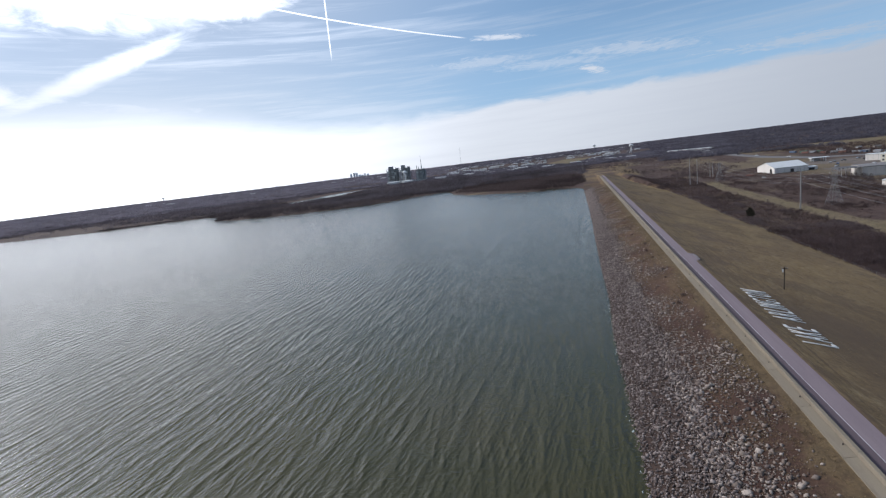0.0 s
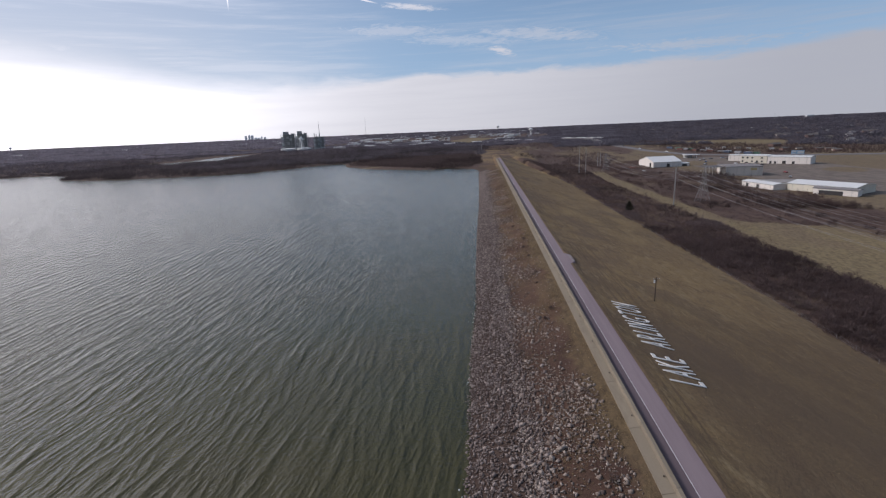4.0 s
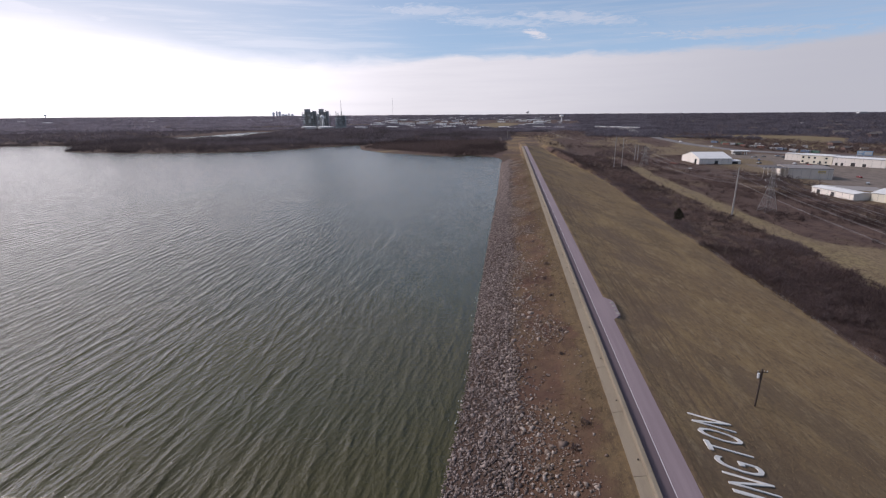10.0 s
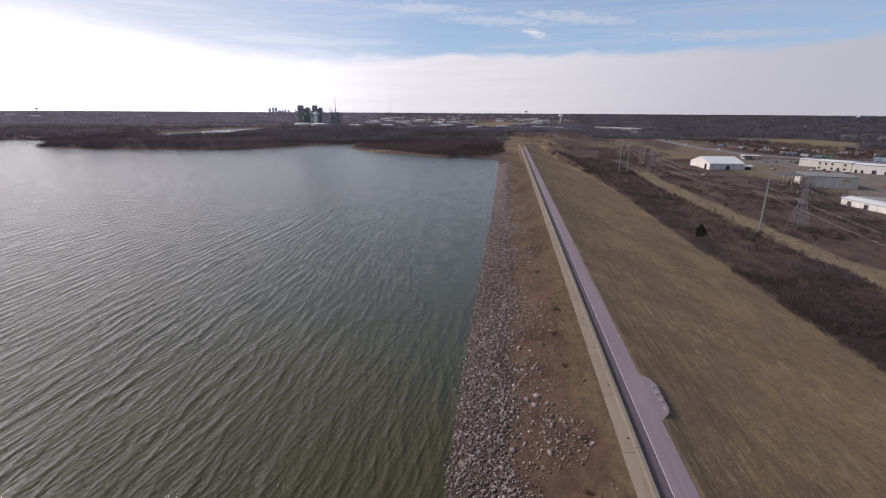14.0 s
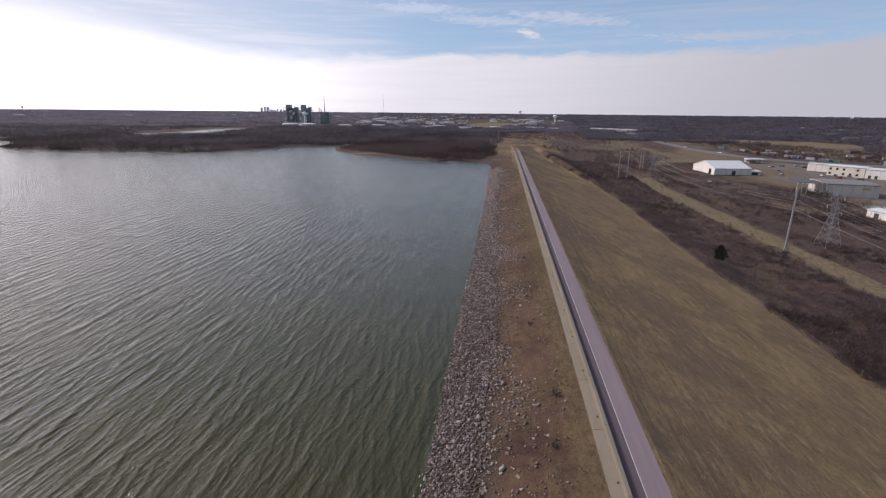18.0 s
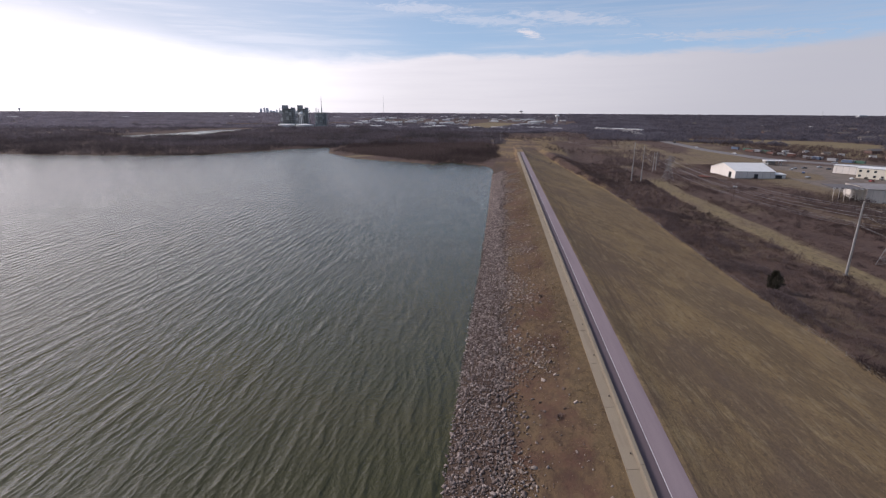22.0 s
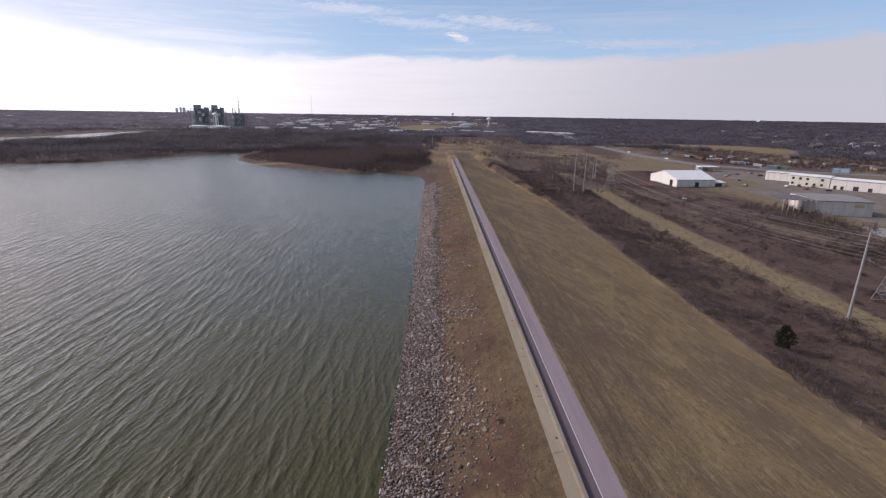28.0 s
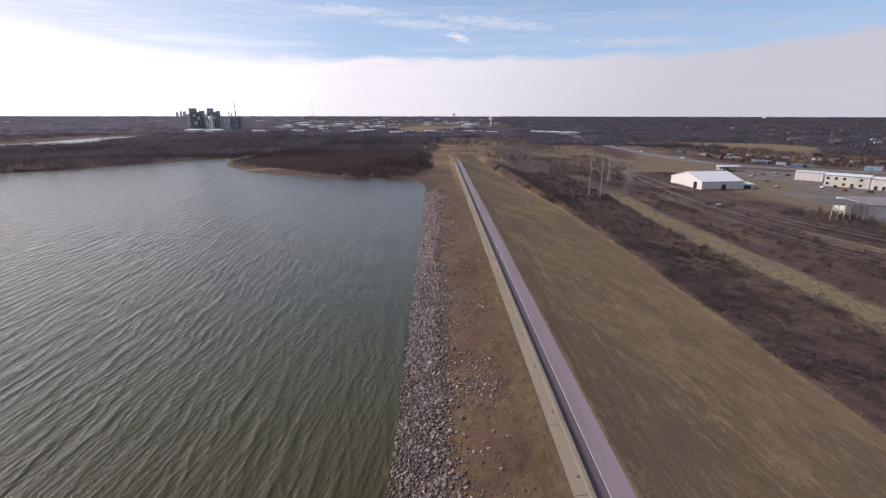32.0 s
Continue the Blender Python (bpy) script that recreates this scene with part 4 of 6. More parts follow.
# wash along the stones
FOAM = plain("pale_foam", (0.40, 0.42, 0.40), 0.6)
k = 260
y = 20 + 440 * rng.rand(k) ** 1.3
y = y[rng.rand(k) < smooth(0.35, 0.75, 0.5 + 0.5 * wavy(y, y, 6, 77))]
x = shore_x(y) - 0.2 - rng.gamma(1.5, 0.35, len(y))
k = len(y)
a = np.linspace(0, 2 * np.pi, 8)[:-1]
rad = rng.uniform(0.05, 0.18, (k, 1)) * rng.uniform(0.5, 1.4, (k, 7))
v = np.stack([x[:, None] + np.cos(a) * rad * 0.6, y[:, None] + np.sin(a) * rad * 1.8, np.full((k, 7), WATER + 0.05)], -1)
v = np.concatenate([v, np.stack([x, y, np.full(k, WATER + 0.12)], -1)[:, None]], 1).reshape(-1, 3)
f = np.array([[j, (j + 1) % 7, 7] for j in range(7)])[None] + 8 * np.arange(k)[:, None, None]
tagged(sheet_mesh("shore_foam", v, f.reshape(-1, 3), FOAM), "small white flecks of foam along the stones", "foam", kind="stuff")

# ---- dam crest: letters, pole, pull-off, shrubs ----
LETTER_PAINT = plain("white_painted_concrete", (0.58, 0.56, 0.53), 0.75, grain=1.4, wear=0.25, dirt=(0.30, 0.24, 0.16))


def letter_mesh(ch, tall, broad):
    """A raised letter lying flat: its own x runs along the line, y towards its top."""
    cu = bpy.data.curves.new("letter", "FONT")
    cu.body, cu.extrude, cu.offset, cu.resolution_u = ch, 0.02, -0.006, 3
    ob = bpy.data.objects.new("letter", cu)
    scene.collection.objects.link(ob)
    deps = bpy.context.evaluated_depsgraph_get()
    me = bpy.data.meshes.new_from_object(ob.evaluated_get(deps))
    bpy.data.objects.remove(ob)
    co = np.array([v.co[:] for v in me.vertices])
    lo, hi = co.min(0), co.max(0)
    co[:, 0] = (co[:, 0] - lo[0]) / (hi[0] - lo[0]) * broad
    co[:, 1] = (co[:, 1] - lo[1]) / (hi[1] - lo[1]) * tall
    co[:, 2] = (co[:, 2] - lo[2]) / (hi[2] - lo[2]) * 0.12
    me.vertices.foreach_set("co", co.astype(np.float32).ravel())
    me.update()
    me.materials.clear()
    me.materials.append(LETTER_PAINT)
    return me


BROAD = {"I": 0.42, "L": 1.5, "E": 1.55, "T": 1.75, "A": 2.0, "K": 1.8, "R": 1.75, "N": 1.75, "G": 1.9, "O": 1.95}
X_TOP, X_FOOT = 8.3, 13.7
z_top, z_foot = float(ground_z(X_TOP, 110.0)), float(ground_z(X_FOOT, 110.0))
tall = math.hypot(X_FOOT - X_TOP, z_top - z_foot)
lean = Matrix(((0, -(X_FOOT - X_TOP) / tall, (z_top - z_foot) / tall), (1, 0, 0), (0, (z_top - z_foot) / tall, (X_FOOT - X_TOP) / tall))).to_4x4()
for word, start, pitch in (("LAKE", 93.4, 2.38), ("ARLINGTON", 106.0, 2.46)):
    at_y = start
    free = pitch * len(word) - sum(BROAD[c] for c in word)
    for ch in word:
        ob = new("letter", letter_mesh(ch, tall, BROAD[ch]))
        ob.matrix_world = Matrix.Translation((X_FOOT, at_y, z_foot + 0.02)) @ lean
        tagged(ob, "white painted concrete letter " + ch + " lying on the grass slope", "letter", "letters on the dam slope")
        at_y += BROAD[ch] + free / len(word)

WOOD = plain("dark_pole_wood", (0.060, 0.042, 0.032), 0.9, grain=2.0)
GALV = plain("galvanised_steel", (0.29, 0.275, 0.265), 0.6, 0.3, grain=0.8, wear=0.2)
CERAMIC = plain("pale_ceramic", (0.6, 0.6, 0.58), 0.4)
BLACK = plain("black_rubber", (0.02, 0.02, 0.02), 0.8)
zp = float(ground_z(20.1, 134.5))
pole = thing("utility_pole", 20.1, 134.5, zp, 0, "short dark wooden utility pole on the grass slope", "pole")
part("shaft", rod(bmesh.new(), (0, 0, -0.4), (0.1, 0, 5.9), 0.15, 0.11, 10), WOOD, pole)
part("crossarm", boxed(-0.55, 0.85, -0.06, 0.06, 5.35, 5.49, 0.02), WOOD, pole)
part("transformer", rod(bmesh.new(), (-0.28, 0, 4.5), (-0.28, 0, 5.2), 0.17, 0.17, 12), plain("pale_enamel", (0.55, 0.55, 0.55), 0.5), pole, "small pale grey transformer can")
for dx in (-0.45, 0.35, 0.75):
    part("insulator", rod(bmesh.new(), (dx, 0, 5.49), (dx, 0, 5.68), 0.05, 0.03, 8), CERAMIC, pole)

pad = thing("pull_off", 4.3, 159, ROAD, 0, "small asphalt pull-off beside the crest road", "pavement", kind="structure")
bm = bmesh.new()
top = [bm.verts.new(v) for v in ((0.0, -5.6, -0.012), (1.2, -4.0, -0.012), (1.6, -3.2, -0.012), (1.7, 2.8, -0.012), (1.2, 4.2, -0.012), (0.0, 5.4, -0.012))]
low = [bm.verts.new((v.co.x + 0.25 * (v.co.x > 0), v.co.y, -1.2)) for v in top]
bm.faces.new(top)
for a in range(6):
    bm.faces.new((top[a], low[a], low[(a + 1) % 6], top[(a + 1) % 6]))
bmesh.ops.recalc_face_normals(bm, faces=bm.faces)
part("asphalt_apron", bm, ASPHALT, pad)
BLOCK = plain("broken_concrete", (0.24, 0.22, 0.205), 0.9, grain=2.0, wear=0.4)
for j in range(4):
    b = thing("concrete_block", 5.55 - 0.03 * j, 156.2 + 1.7 * j, ROAD - 0.02, 12 * j, "rough pale concrete footing with an iron eye beside the pull-off", "concrete block", "footings of the pull-off")
    bm = bmesh.new()
    bmesh.ops.create_cone(bm, cap_ends=True, segments=9, radius1=0.42, radius2=0.36, depth=0.12)
    for vv in bm.verts:
        vv.co += Vector((rng.uniform(-0.1, 0.1), rng.uniform(-0.1, 0.1), 0.06))
    bmesh.ops.bevel(bm, geom=list(bm.edges), offset=0.05, segments=1, affect="EDGES")
    part("footing", bm, BLOCK, b)
    part("iron_eye", rod(bmesh.new(), (0.08, 0, 0.09), (0.08, 0, 0.16), 0.07, 0.06, 8), BLACK, b)

POST_MAT = plain("rusty_post", (0.05, 0.035, 0.03), 0.8)
for yy in np.arange(24.0, 480.0, 11.2):
    ob = part("drain_cap", rod(bmesh.new(), (-0.62, yy + 2.4, -0.70), (-0.62, yy + 2.4, -0.52), 0.09, 0.09, 8), POST_MAT, parapet)


def leafy_bush(name, x, y, h, r, mat, label, category, count=220, width=0.05, blades=None):
    ob = thing(name, x, y, float(ground_z(x, y)), 0, label, category)
    bm = bmesh.new()
    for j in range(5):
        a = j * 1.26
        rod(bm, (0, 0, -0.1), (math.cos(a) * r * 0.5, math.sin(a) * r * 0.5, h * 0.6), 0.05, 0.015, 5)
    part("stems", bm, WOOD, ob)
    v, f = twigs(np.zeros((1, 3)), np.array([h]), np.array([r]), count, np.array([width]))
    sheet_mesh("crown", v, f, mat, ob)
    return ob


for bx, by, bh, br in ((-5.0, 189.5, 1.0, 0.9), (-6.2, 178.9, 0.8, 0.8), (-5.0, 123.4, 0.9, 1.0), (-5.3, 150.5, 0.9, 0.8), (-4.8, 90.3, 0.7, 1.1), (-6.8, 119.2, 0.8, 0.8),
                       (-5.6, 168.0, 0.7, 0.7), (-6.0, 142.0, 0.6, 0.7), (-7.2, 214.0, 0.7, 0.8), (-6.4, 256.0, 0.7, 0.8), (-5.5, 72.0, 0.7, 0.9)):
    leafy_bush("shrub", bx, by, bh, br, TWIG_GREY, "small dark leafless shrub on the embankment", "shrub", 160, 0.03)


def juniper(x, y, h, r, label):
    ob = thing("juniper_tree", x, y, float(ground_z(x, y)), 0, label, "tree")
    part("trunk", rod(bmesh.new(), (0, 0, -0.2), (0, 0, h * 0.8), 0.22, 0.05, 7), WOOD, ob)
    k = 1500
    t = rng.rand(k) ** 0.8
    a = rng.uniform(0, 6.283, k)
    rad = r * np.sin(np.pi * (0.22 + 0.76 * t)) ** 0.9 * (0.4 + 0.6 * rng.rand(k)) * (1 + 0.32 * np.sin(3 * a + 7 * t) + 0.2 * np.sin(5 * a - 11 * t))
    c = np.stack([np.cos(a) * rad, np.sin(a) * rad, 0.06 * h + t * h * 0.94], -1)
    out = np.stack([np.cos(a), np.sin(a), 1.4 + 0 * a], -1)
    out /= np.linalg.norm(out, axis=1)[:, None]
    side = np.cross(out, rng.normal(size=(k, 3)))
    side /= np.linalg.norm(side, axis=1)[:, None]
    s = rng.uniform(0.18, 0.42, (k, 1))
    v = np.stack([c - side * s * 0.45, c + side * s * 0.45, c + out * s * 1.6], 1).reshape(-1, 3)
    sheet_mesh("crown", v, np.arange(3 * k).reshape(-1, 3), CEDAR, ob)
    return ob


juniper(62.0, 297.0, 5.6, 1.75, "dark green juniper standing alone at the brush edge")
juniper(-27.0, 612.0, 4.0, 2.0, "dark evergreen bush near the lake corner")
juniper(-31.0, 700.0, 4.0, 1.8, "dark evergreen at the edge of the peninsula thicket")

def strand(pts, r):
    """One unbroken three-sided wire through the points."""
    bm = bmesh.new()
    rings = [[bm.verts.new((x + r * math.cos(q), y, z + r * math.sin(q))) for q in (0.5, 2.6, 4.7)] for x, y, z in pts]
    for a, b in zip(rings, rings[1:]):
        for q in range(3):
            bm.faces.new((a[q], b[q], b[(q + 1) % 3], a[(q + 1) % 3]))
    return bm


# wire fence at the foot of the slope
fence = thing("wire_fence", 0, 0, 0, 0, "thin wire fence with steel posts at the foot of the slope", "fence")
fy = np.arange(120.0, 470.0, 6.0)
fx = toe_x(fy) + 0.3
fz = ground_z(fx, fy)
fence_post = rod(bmesh.new(), (0, 0, -0.2), (0, 0, 1.25), 0.035, 0.035, 6)
fence_me = bpy.data.meshes.new("fence_post")
fence_post.to_mesh(fence_me)
fence_post.free()
fence_me.materials.append(GALV)
for a, b, c in zip(fx, fy, fz):
    ob = new("fence_post", fence_me)
    ob.location, ob.parent = (a, b, c), fence
for hz in (0.4, 0.8, 1.15):
    part("wire", strand([(a, b, c + hz) for a, b, c in zip(fx, fy, fz)], 0.012), GALV, fence)

# ---- power line ----


def steel_pole(x, y, top, label, arms=5, reach=1.6, side=1):
    z = float(ground_z(x, y))
    h = top - z
    ob = thing("transmission_pole", x, y, z, 0, label, "power pole", "transmission poles")
    part("shaft", rod(bmesh.new(), (0, 0, -0.5), (0, 0, h), 0.40, 0.22, 12), GALV, ob)
    part("base_plate", rod(bmesh.new(), (0, 0, -0.05), (0, 0, 0.25), 0.75, 0.7, 12), BLOCK, ob, "concrete footing")
    ends = []
    for j in range(arms):
        zz = h - 0.8 - 1.55 * j
        sgn = side if j % 2 == 0 else -side
        part("arm", rod(bmesh.new(), (0, 0, zz - 0.25), (sgn * reach, 0, zz), 0.07, 0.04, 6), GALV, ob)
        part("insulator", rod(bmesh.new(), (sgn * reach, 0, zz - 0.95), (sgn * reach, 0, zz), 0.05, 0.04, 6), GALV, ob)
        ends.append(Vector((x + sgn * reach, y, z + zz - 0.95)))
    return ends


TOWER_STEEL = plain("dull_tower_steel", (0.27, 0.26, 0.26), 0.6, 0.3, grain=0.8)


def lattice_tower(x, y, top, half, label):
    z = float(ground_z(x, y))
    h = top - z
    ob = thing("lattice_tower", x, y, z, 8, label, "pylon", "lattice towers")
    waist, wr = h * 0.62, half * 0.26

    def corner(t, sx, sy):
        r = half + (wr - half) * min(t / waist, 1)
        return Vector((sx * r, sy * r, t))

    for sx in (-1, 1):
        for sy in (-1, 1):
            bm = bmesh.new()
            rod(bm, corner(-0.3, sx, sy), corner(waist, sx, sy), 0.08, 0.07, 4)
            rod(bm, corner(waist, sx, sy), corner(h - 1.2, sx, sy), 0.08, 0.06, 4)
            rod(bm, corner(h - 1.2, sx, sy), (0, 0, h), 0.06, 0.05, 4)
            part("leg", bm, TOWER_STEEL, ob)
    levels = [0.0, 0.2 * waist, 0.4 * waist, 0.57 * waist, 0.73 * waist, 0.87 * waist, waist, waist + (h - waist) * 0.25, waist + (h - waist) * 0.5, waist + (h - waist) * 0.75]
    for (ax, ay), (bx, by) in (((-1, -1), (1, -1)), ((1, -1), (1, 1)), ((1, 1), (-1, 1)), ((-1, 1), (-1, -1))):
        bm = bmesh.new()
        for t0, t1 in zip(levels, levels[1:]):
            rod(bm, corner(t0, ax, ay), corner(t1, bx, by), 0.035, 0.035, 4)
            rod(bm, corner(t0, bx, by), corner(t1, ax, ay), 0.035, 0.035, 4)
            rod(bm, corner(t1, ax, ay), corner(t1, bx, by), 0.04, 0.04, 4)
        part("bracing", bm, TOWER_STEEL, ob)
    ends = []
    for zz, reach in ((h - 1.6, 2.6), (waist + (h - waist) * 0.45, 3.4), (waist + 0.3, 2.8)):
        for sgn in (-1, 1):
            bm = bmesh.new()
            rod(bm, (sgn * wr, -wr, zz), (sgn * reach, 0, zz + 0.15), 0.05, 0.05, 4)
            rod(bm, (sgn * wr, wr, zz), (sgn * reach, 0, zz + 0.15), 0.05, 0.05, 4)
            rod(bm, (sgn * wr, 0, zz + 0.9), (sgn * reach, 0, zz + 0.15), 0.04, 0.04, 4)
            part("crossarm", bm, TOWER_STEEL, ob)
            part("insulator", rod(bmesh.new(), (sgn * reach, 0, zz + 0.15), (sgn * reach, 0, zz - 0.9), 0.06, 0.08, 6), CERAMIC, ob)
            ends.append(Vector((x + sgn * reach, y, z + zz - 0.9)))
    return ends


WIRE = plain("aluminium_cable", (0.36, 0.345, 0.35), 0.6, 0.1)


def cable(a, b, sag, r=0.027, steps=22):
    pts = []
    for j in range(steps + 1):
        t = j / steps
        p = a.lerp(b, t)
        p.z -= sag * 4 * t * (1 - t)
        pts.append(p)
    ob = part("power_cable", strand(pts, r), WIRE)
    return tagged(ob, "slack grey overhead power cable", "cable", "power cables")


e1 = steel_pole(93.0, 316.0, 9.8, "galvanised steel transmission pole with side arms, standing in the brush")
e2 = steel_pole(79.8, 527.5, 14.0, "tall galvanised steel transmission pole in a patch of dry grass")
e3 = steel_pole(85.4, 523.3, 12.0, "galvanised steel transmission pole beside a taller one")
steel_pole(117.5, 599.0, 2.2, "slim galvanised pole beyond the paired poles", 3, 1.6)
steel_pole(111.8, 587.0, 2.6, "slim galvanised pole beyond the paired poles", 3, 1.6)
steel_pole(-17.0, 800.0, 10.3, "steel transmission pole behind the dam's end", 4, 2.0)
t1 = lattice_tower(113.5, 326.0, 7.2, 3.1, "grey steel lattice tower carrying power lines over scrub")
t2 = lattice_tower(108.8, 538.8, 4.9, 3.2, "grey steel lattice tower beyond the paired poles")
for a, b in zip(e1, e3):
    cable(a, b, 5.0)
for a in e1:
    cable(a, Vector((a.x + 10, -10.0, a.z + 1)), 7.0, steps=30)
for a, b in zip(t1, t2):
    cable(a, b, 5.0)
for a in t1:
    cable(a, Vector((a.x + 18, -10.0, a.z + 1)), 7.0, steps=30)
for a in e2[:3]:
    cable(a, Vector((40, 900, 8)), 7.0)
for px_, py_ in ((77.2, 578), (89.5, 584), (93.5, 578)):
    zz = float(ground_z(px_, py_))
    ob = thing("wooden_post", px_, py_, zz, 0, "weathered pale wooden guy post in dry grass", "post", "guy posts")
    part("shaft", rod(bmesh.new(), (0, 0, -0.3), (0, 0, 5.0), 0.22, 0.17, 8), plain("weathered_wood", (0.22, 0.19, 0.16), 0.9), ob)
zz = float(ground_z(122.0, 461.0))
ob = thing("lamp_post", 122.0, 461.0, zz, 0, "thin dark post with twin pale floodlights", "lamp post")
part("shaft", rod(bmesh.new(), (0, 0, -0.3), (0, 0, 6.3), 0.14, 0.10, 8), WOOD, ob)
for sx in (-0.7, 0.7):
    part("floodlight", boxed(sx - 0.45, sx + 0.45, -0.25, 0.25, 5.9, 6.7, 0.06), CERAMIC, ob)

# ---- works and yards behind the dam ----
WHITE_METAL = plain("white_sheet_metal", (0.66, 0.61, 0.56), 0.6, grain=0.6, wear=0.25, dirt=(0.40, 0.34, 0.28))
CREAM_WALL = plain("cream_render", (0.62, 0.57, 0.47), 0.8, grain=0.6, wear=0.3, dirt=(0.36, 0.30, 0.23))
TAN_METAL = plain("tan_sheet_metal", (0.54, 0.49, 0.44), 0.6, grain=0.6, wear=0.35, dirt=(0.22, 0.18, 0.15))
ROOF_WHITE = plain("white_roof_sheet", (0.61, 0.60, 0.585), 0.6, grain=0.5, wear=0.3, dirt=(0.45, 0.42, 0.40))
ROOF_GREY = plain("grey_roof_sheet", (0.20, 0.185, 0.18), 0.95, grain=0.5, wear=0.4)
DARK_DOOR = plain("dark_door_paint", (0.035, 0.032, 0.034), 0.6)
GLASS, n = material("window_glass")
finish(n, (0.03, 0.035, 0.04), 0.08, spec=0.6)
TRIM = plain("grey_trim", (0.30, 0.29, 0.28), 0.7)
RED_TRIM = plain("red_brown_stain", (0.20, 0.085, 0.065), 0.85)


def hall(name, x, y, turn, length, width, eave, rise, wall, roof, label, ribs=6, doors=(), category="warehouse", z=None, windows=()):
    """A metal hall with its ridge along its own x. Doors and windows: side (0 front, 1 left gable), place, width, height, sill."""
    ob = thing(name, x, y, float(ground_z(x, y)) - 0.1 if z is None else z, turn, label, category)
    t = 0.25
    part("wall", boxed(0, length, 0, t, -0.6, eave), wall, ob)
    part("wall", boxed(0, length, width - t, width, -0.6, eave), wall, ob)
    for x0 in (0, length - t):
        bm = bmesh.new()
        prof = [(0 + t + 0.003, -0.6), (width - t - 0.003, -0.6), (width - t - 0.003, eave), (width / 2, eave + rise), (t + 0.003, eave)]
        a = [bm.verts.new((x0, p, q)) for p, q in prof]
        b = [bm.verts.new((x0 + t, p, q)) for p, q in prof]
        bm.faces.new(a[::-1])
        bm.faces.new(b)
        for j in range(5):
            bm.faces.new((a[j], a[(j + 1) % 5], b[(j + 1) % 5], b[j]))
        bmesh.ops.recalc_face_normals(bm, faces=bm.faces)
        part("gable_wall", bm, wall, ob)
    for side in (0, 1):
        bm = bmesh.new()
        e0 = (0.0 - 0.4) if side == 0 else width + 0.4
        low = eave - 0.4 * rise / (width / 2)
        pts = [(e0, low + 0.02), (width / 2, eave + rise + 0.02), (width / 2, eave + rise + 0.22), (e0, low + 0.2)]
        a = [bm.verts.new((-0.4, p, q)) for p, q in pts]
        b = [bm.verts.new((length + 0.4, p, q)) for p, q in pts]
        bm.faces.new(a)
        bm.faces.new(b[::-1])
        for j in range(4):
            bm.faces.new((a[j], a[(j + 1) % 4], b[(j + 1) % 4], b[j]))
        bmesh.ops.recalc_face_normals(bm, faces=bm.faces)
        part("roof_slope", bm, roof, ob)
    part("ridge_cap", boxed(-0.42, length + 0.42, width / 2 - 0.25, width / 2 + 0.25, eave + rise + 0.19, eave + rise + 0.27), TRIM, ob)
    for j in range(ribs):
        xx = (j + 0.5) * length / ribs
        part("wall_rib", boxed(xx - 0.07, xx + 0.07, -0.06, 0.003, -0.5, eave - 0.1), TRIM, ob)
    part("eave_trim", boxed(0, length, -0.12, -0.003, eave - 0.35, eave - 0.08), TRIM, ob)
    for side, place, wd, ht, sill in doors:
        bm = boxed(place, place + wd, -0.09, -0.004, sill, sill + ht) if side == 0 else boxed(-0.09, -0.004, place, place + wd, sill, sill + ht)
        # solid panel on the wall; its dark colour stands for the shade indoors
        leaf = part("door", bm, DARK_DOOR, ob, "dark panel painted as a shaded open doorway")
        lintel = boxed(place - 0.12, place + wd + 0.12, -0.13, -0.006, sill + ht, sill + ht + 0.16) if side == 0 else boxed(-0.13, -0.006, place - 0.12, place + wd + 0.12, sill + ht, sill + ht + 0.16)
        part("lintel", lintel, TRIM, leaf)
    for side, place, wd, ht, sill in windows:
        fr = boxed(place - 0.1, place + wd + 0.1, -0.10, -0.004, sill - 0.1, sill + ht + 0.1) if side == 0 else boxed(-0.10, -0.004, place - 0.1, place + wd + 0.1, sill - 0.1, sill + ht + 0.1)
        win = part("window", fr, TRIM, ob)
        gl = boxed(place, place + wd, -0.12, -0.101, sill, sill + ht) if side == 0 else boxed(-0.12, -0.101, place, place + wd, sill, sill + ht)
        part("pane", gl, GLASS, win)
    return ob


YARD = -12.0
# white hall: its gable faces the dam
hall("white_hall", 157.2, 541.2, 6.0, 29.0, 35.0, 5.2, 4.6, WHITE_METAL, ROOF_WHITE, "white metal hall with a shallow gable roof on a dirt yard", 5,
     doors=((0, 14.0, 0.0001 + 3.0, 3.2, 0.0),), z=YARD, windows=((1, 5.0, 3.5, 4.2, 0.1),))
annex = hall("lean_to", 186.3, 545.0, 6.0, 8.5, 14.0, 2.9, 0.6, WHITE_METAL, ROOF_WHITE, "low white metal lean-to beside the white hall", 3, doors=((0, 1.0, 5.0, 2.2, 0.0),), z=YARD, category="shed")
heap = thing("scrap_heap", 143.0, 545.0, float(ground_z(146, 548)), 100, "rust-red scrap heap beside the white hall", "scrap heap")
for j in range(26):
    a, b = rng.uniform(0, 11), rng.uniform(0, 4)
    part("scrap_piece", boxed(a, a + rng.uniform(0.6, 2.2), b, b + rng.uniform(0.5, 1.4), -0.3, rng.uniform(0.3, 1.3), 0.05), RED_TRIM, heap)

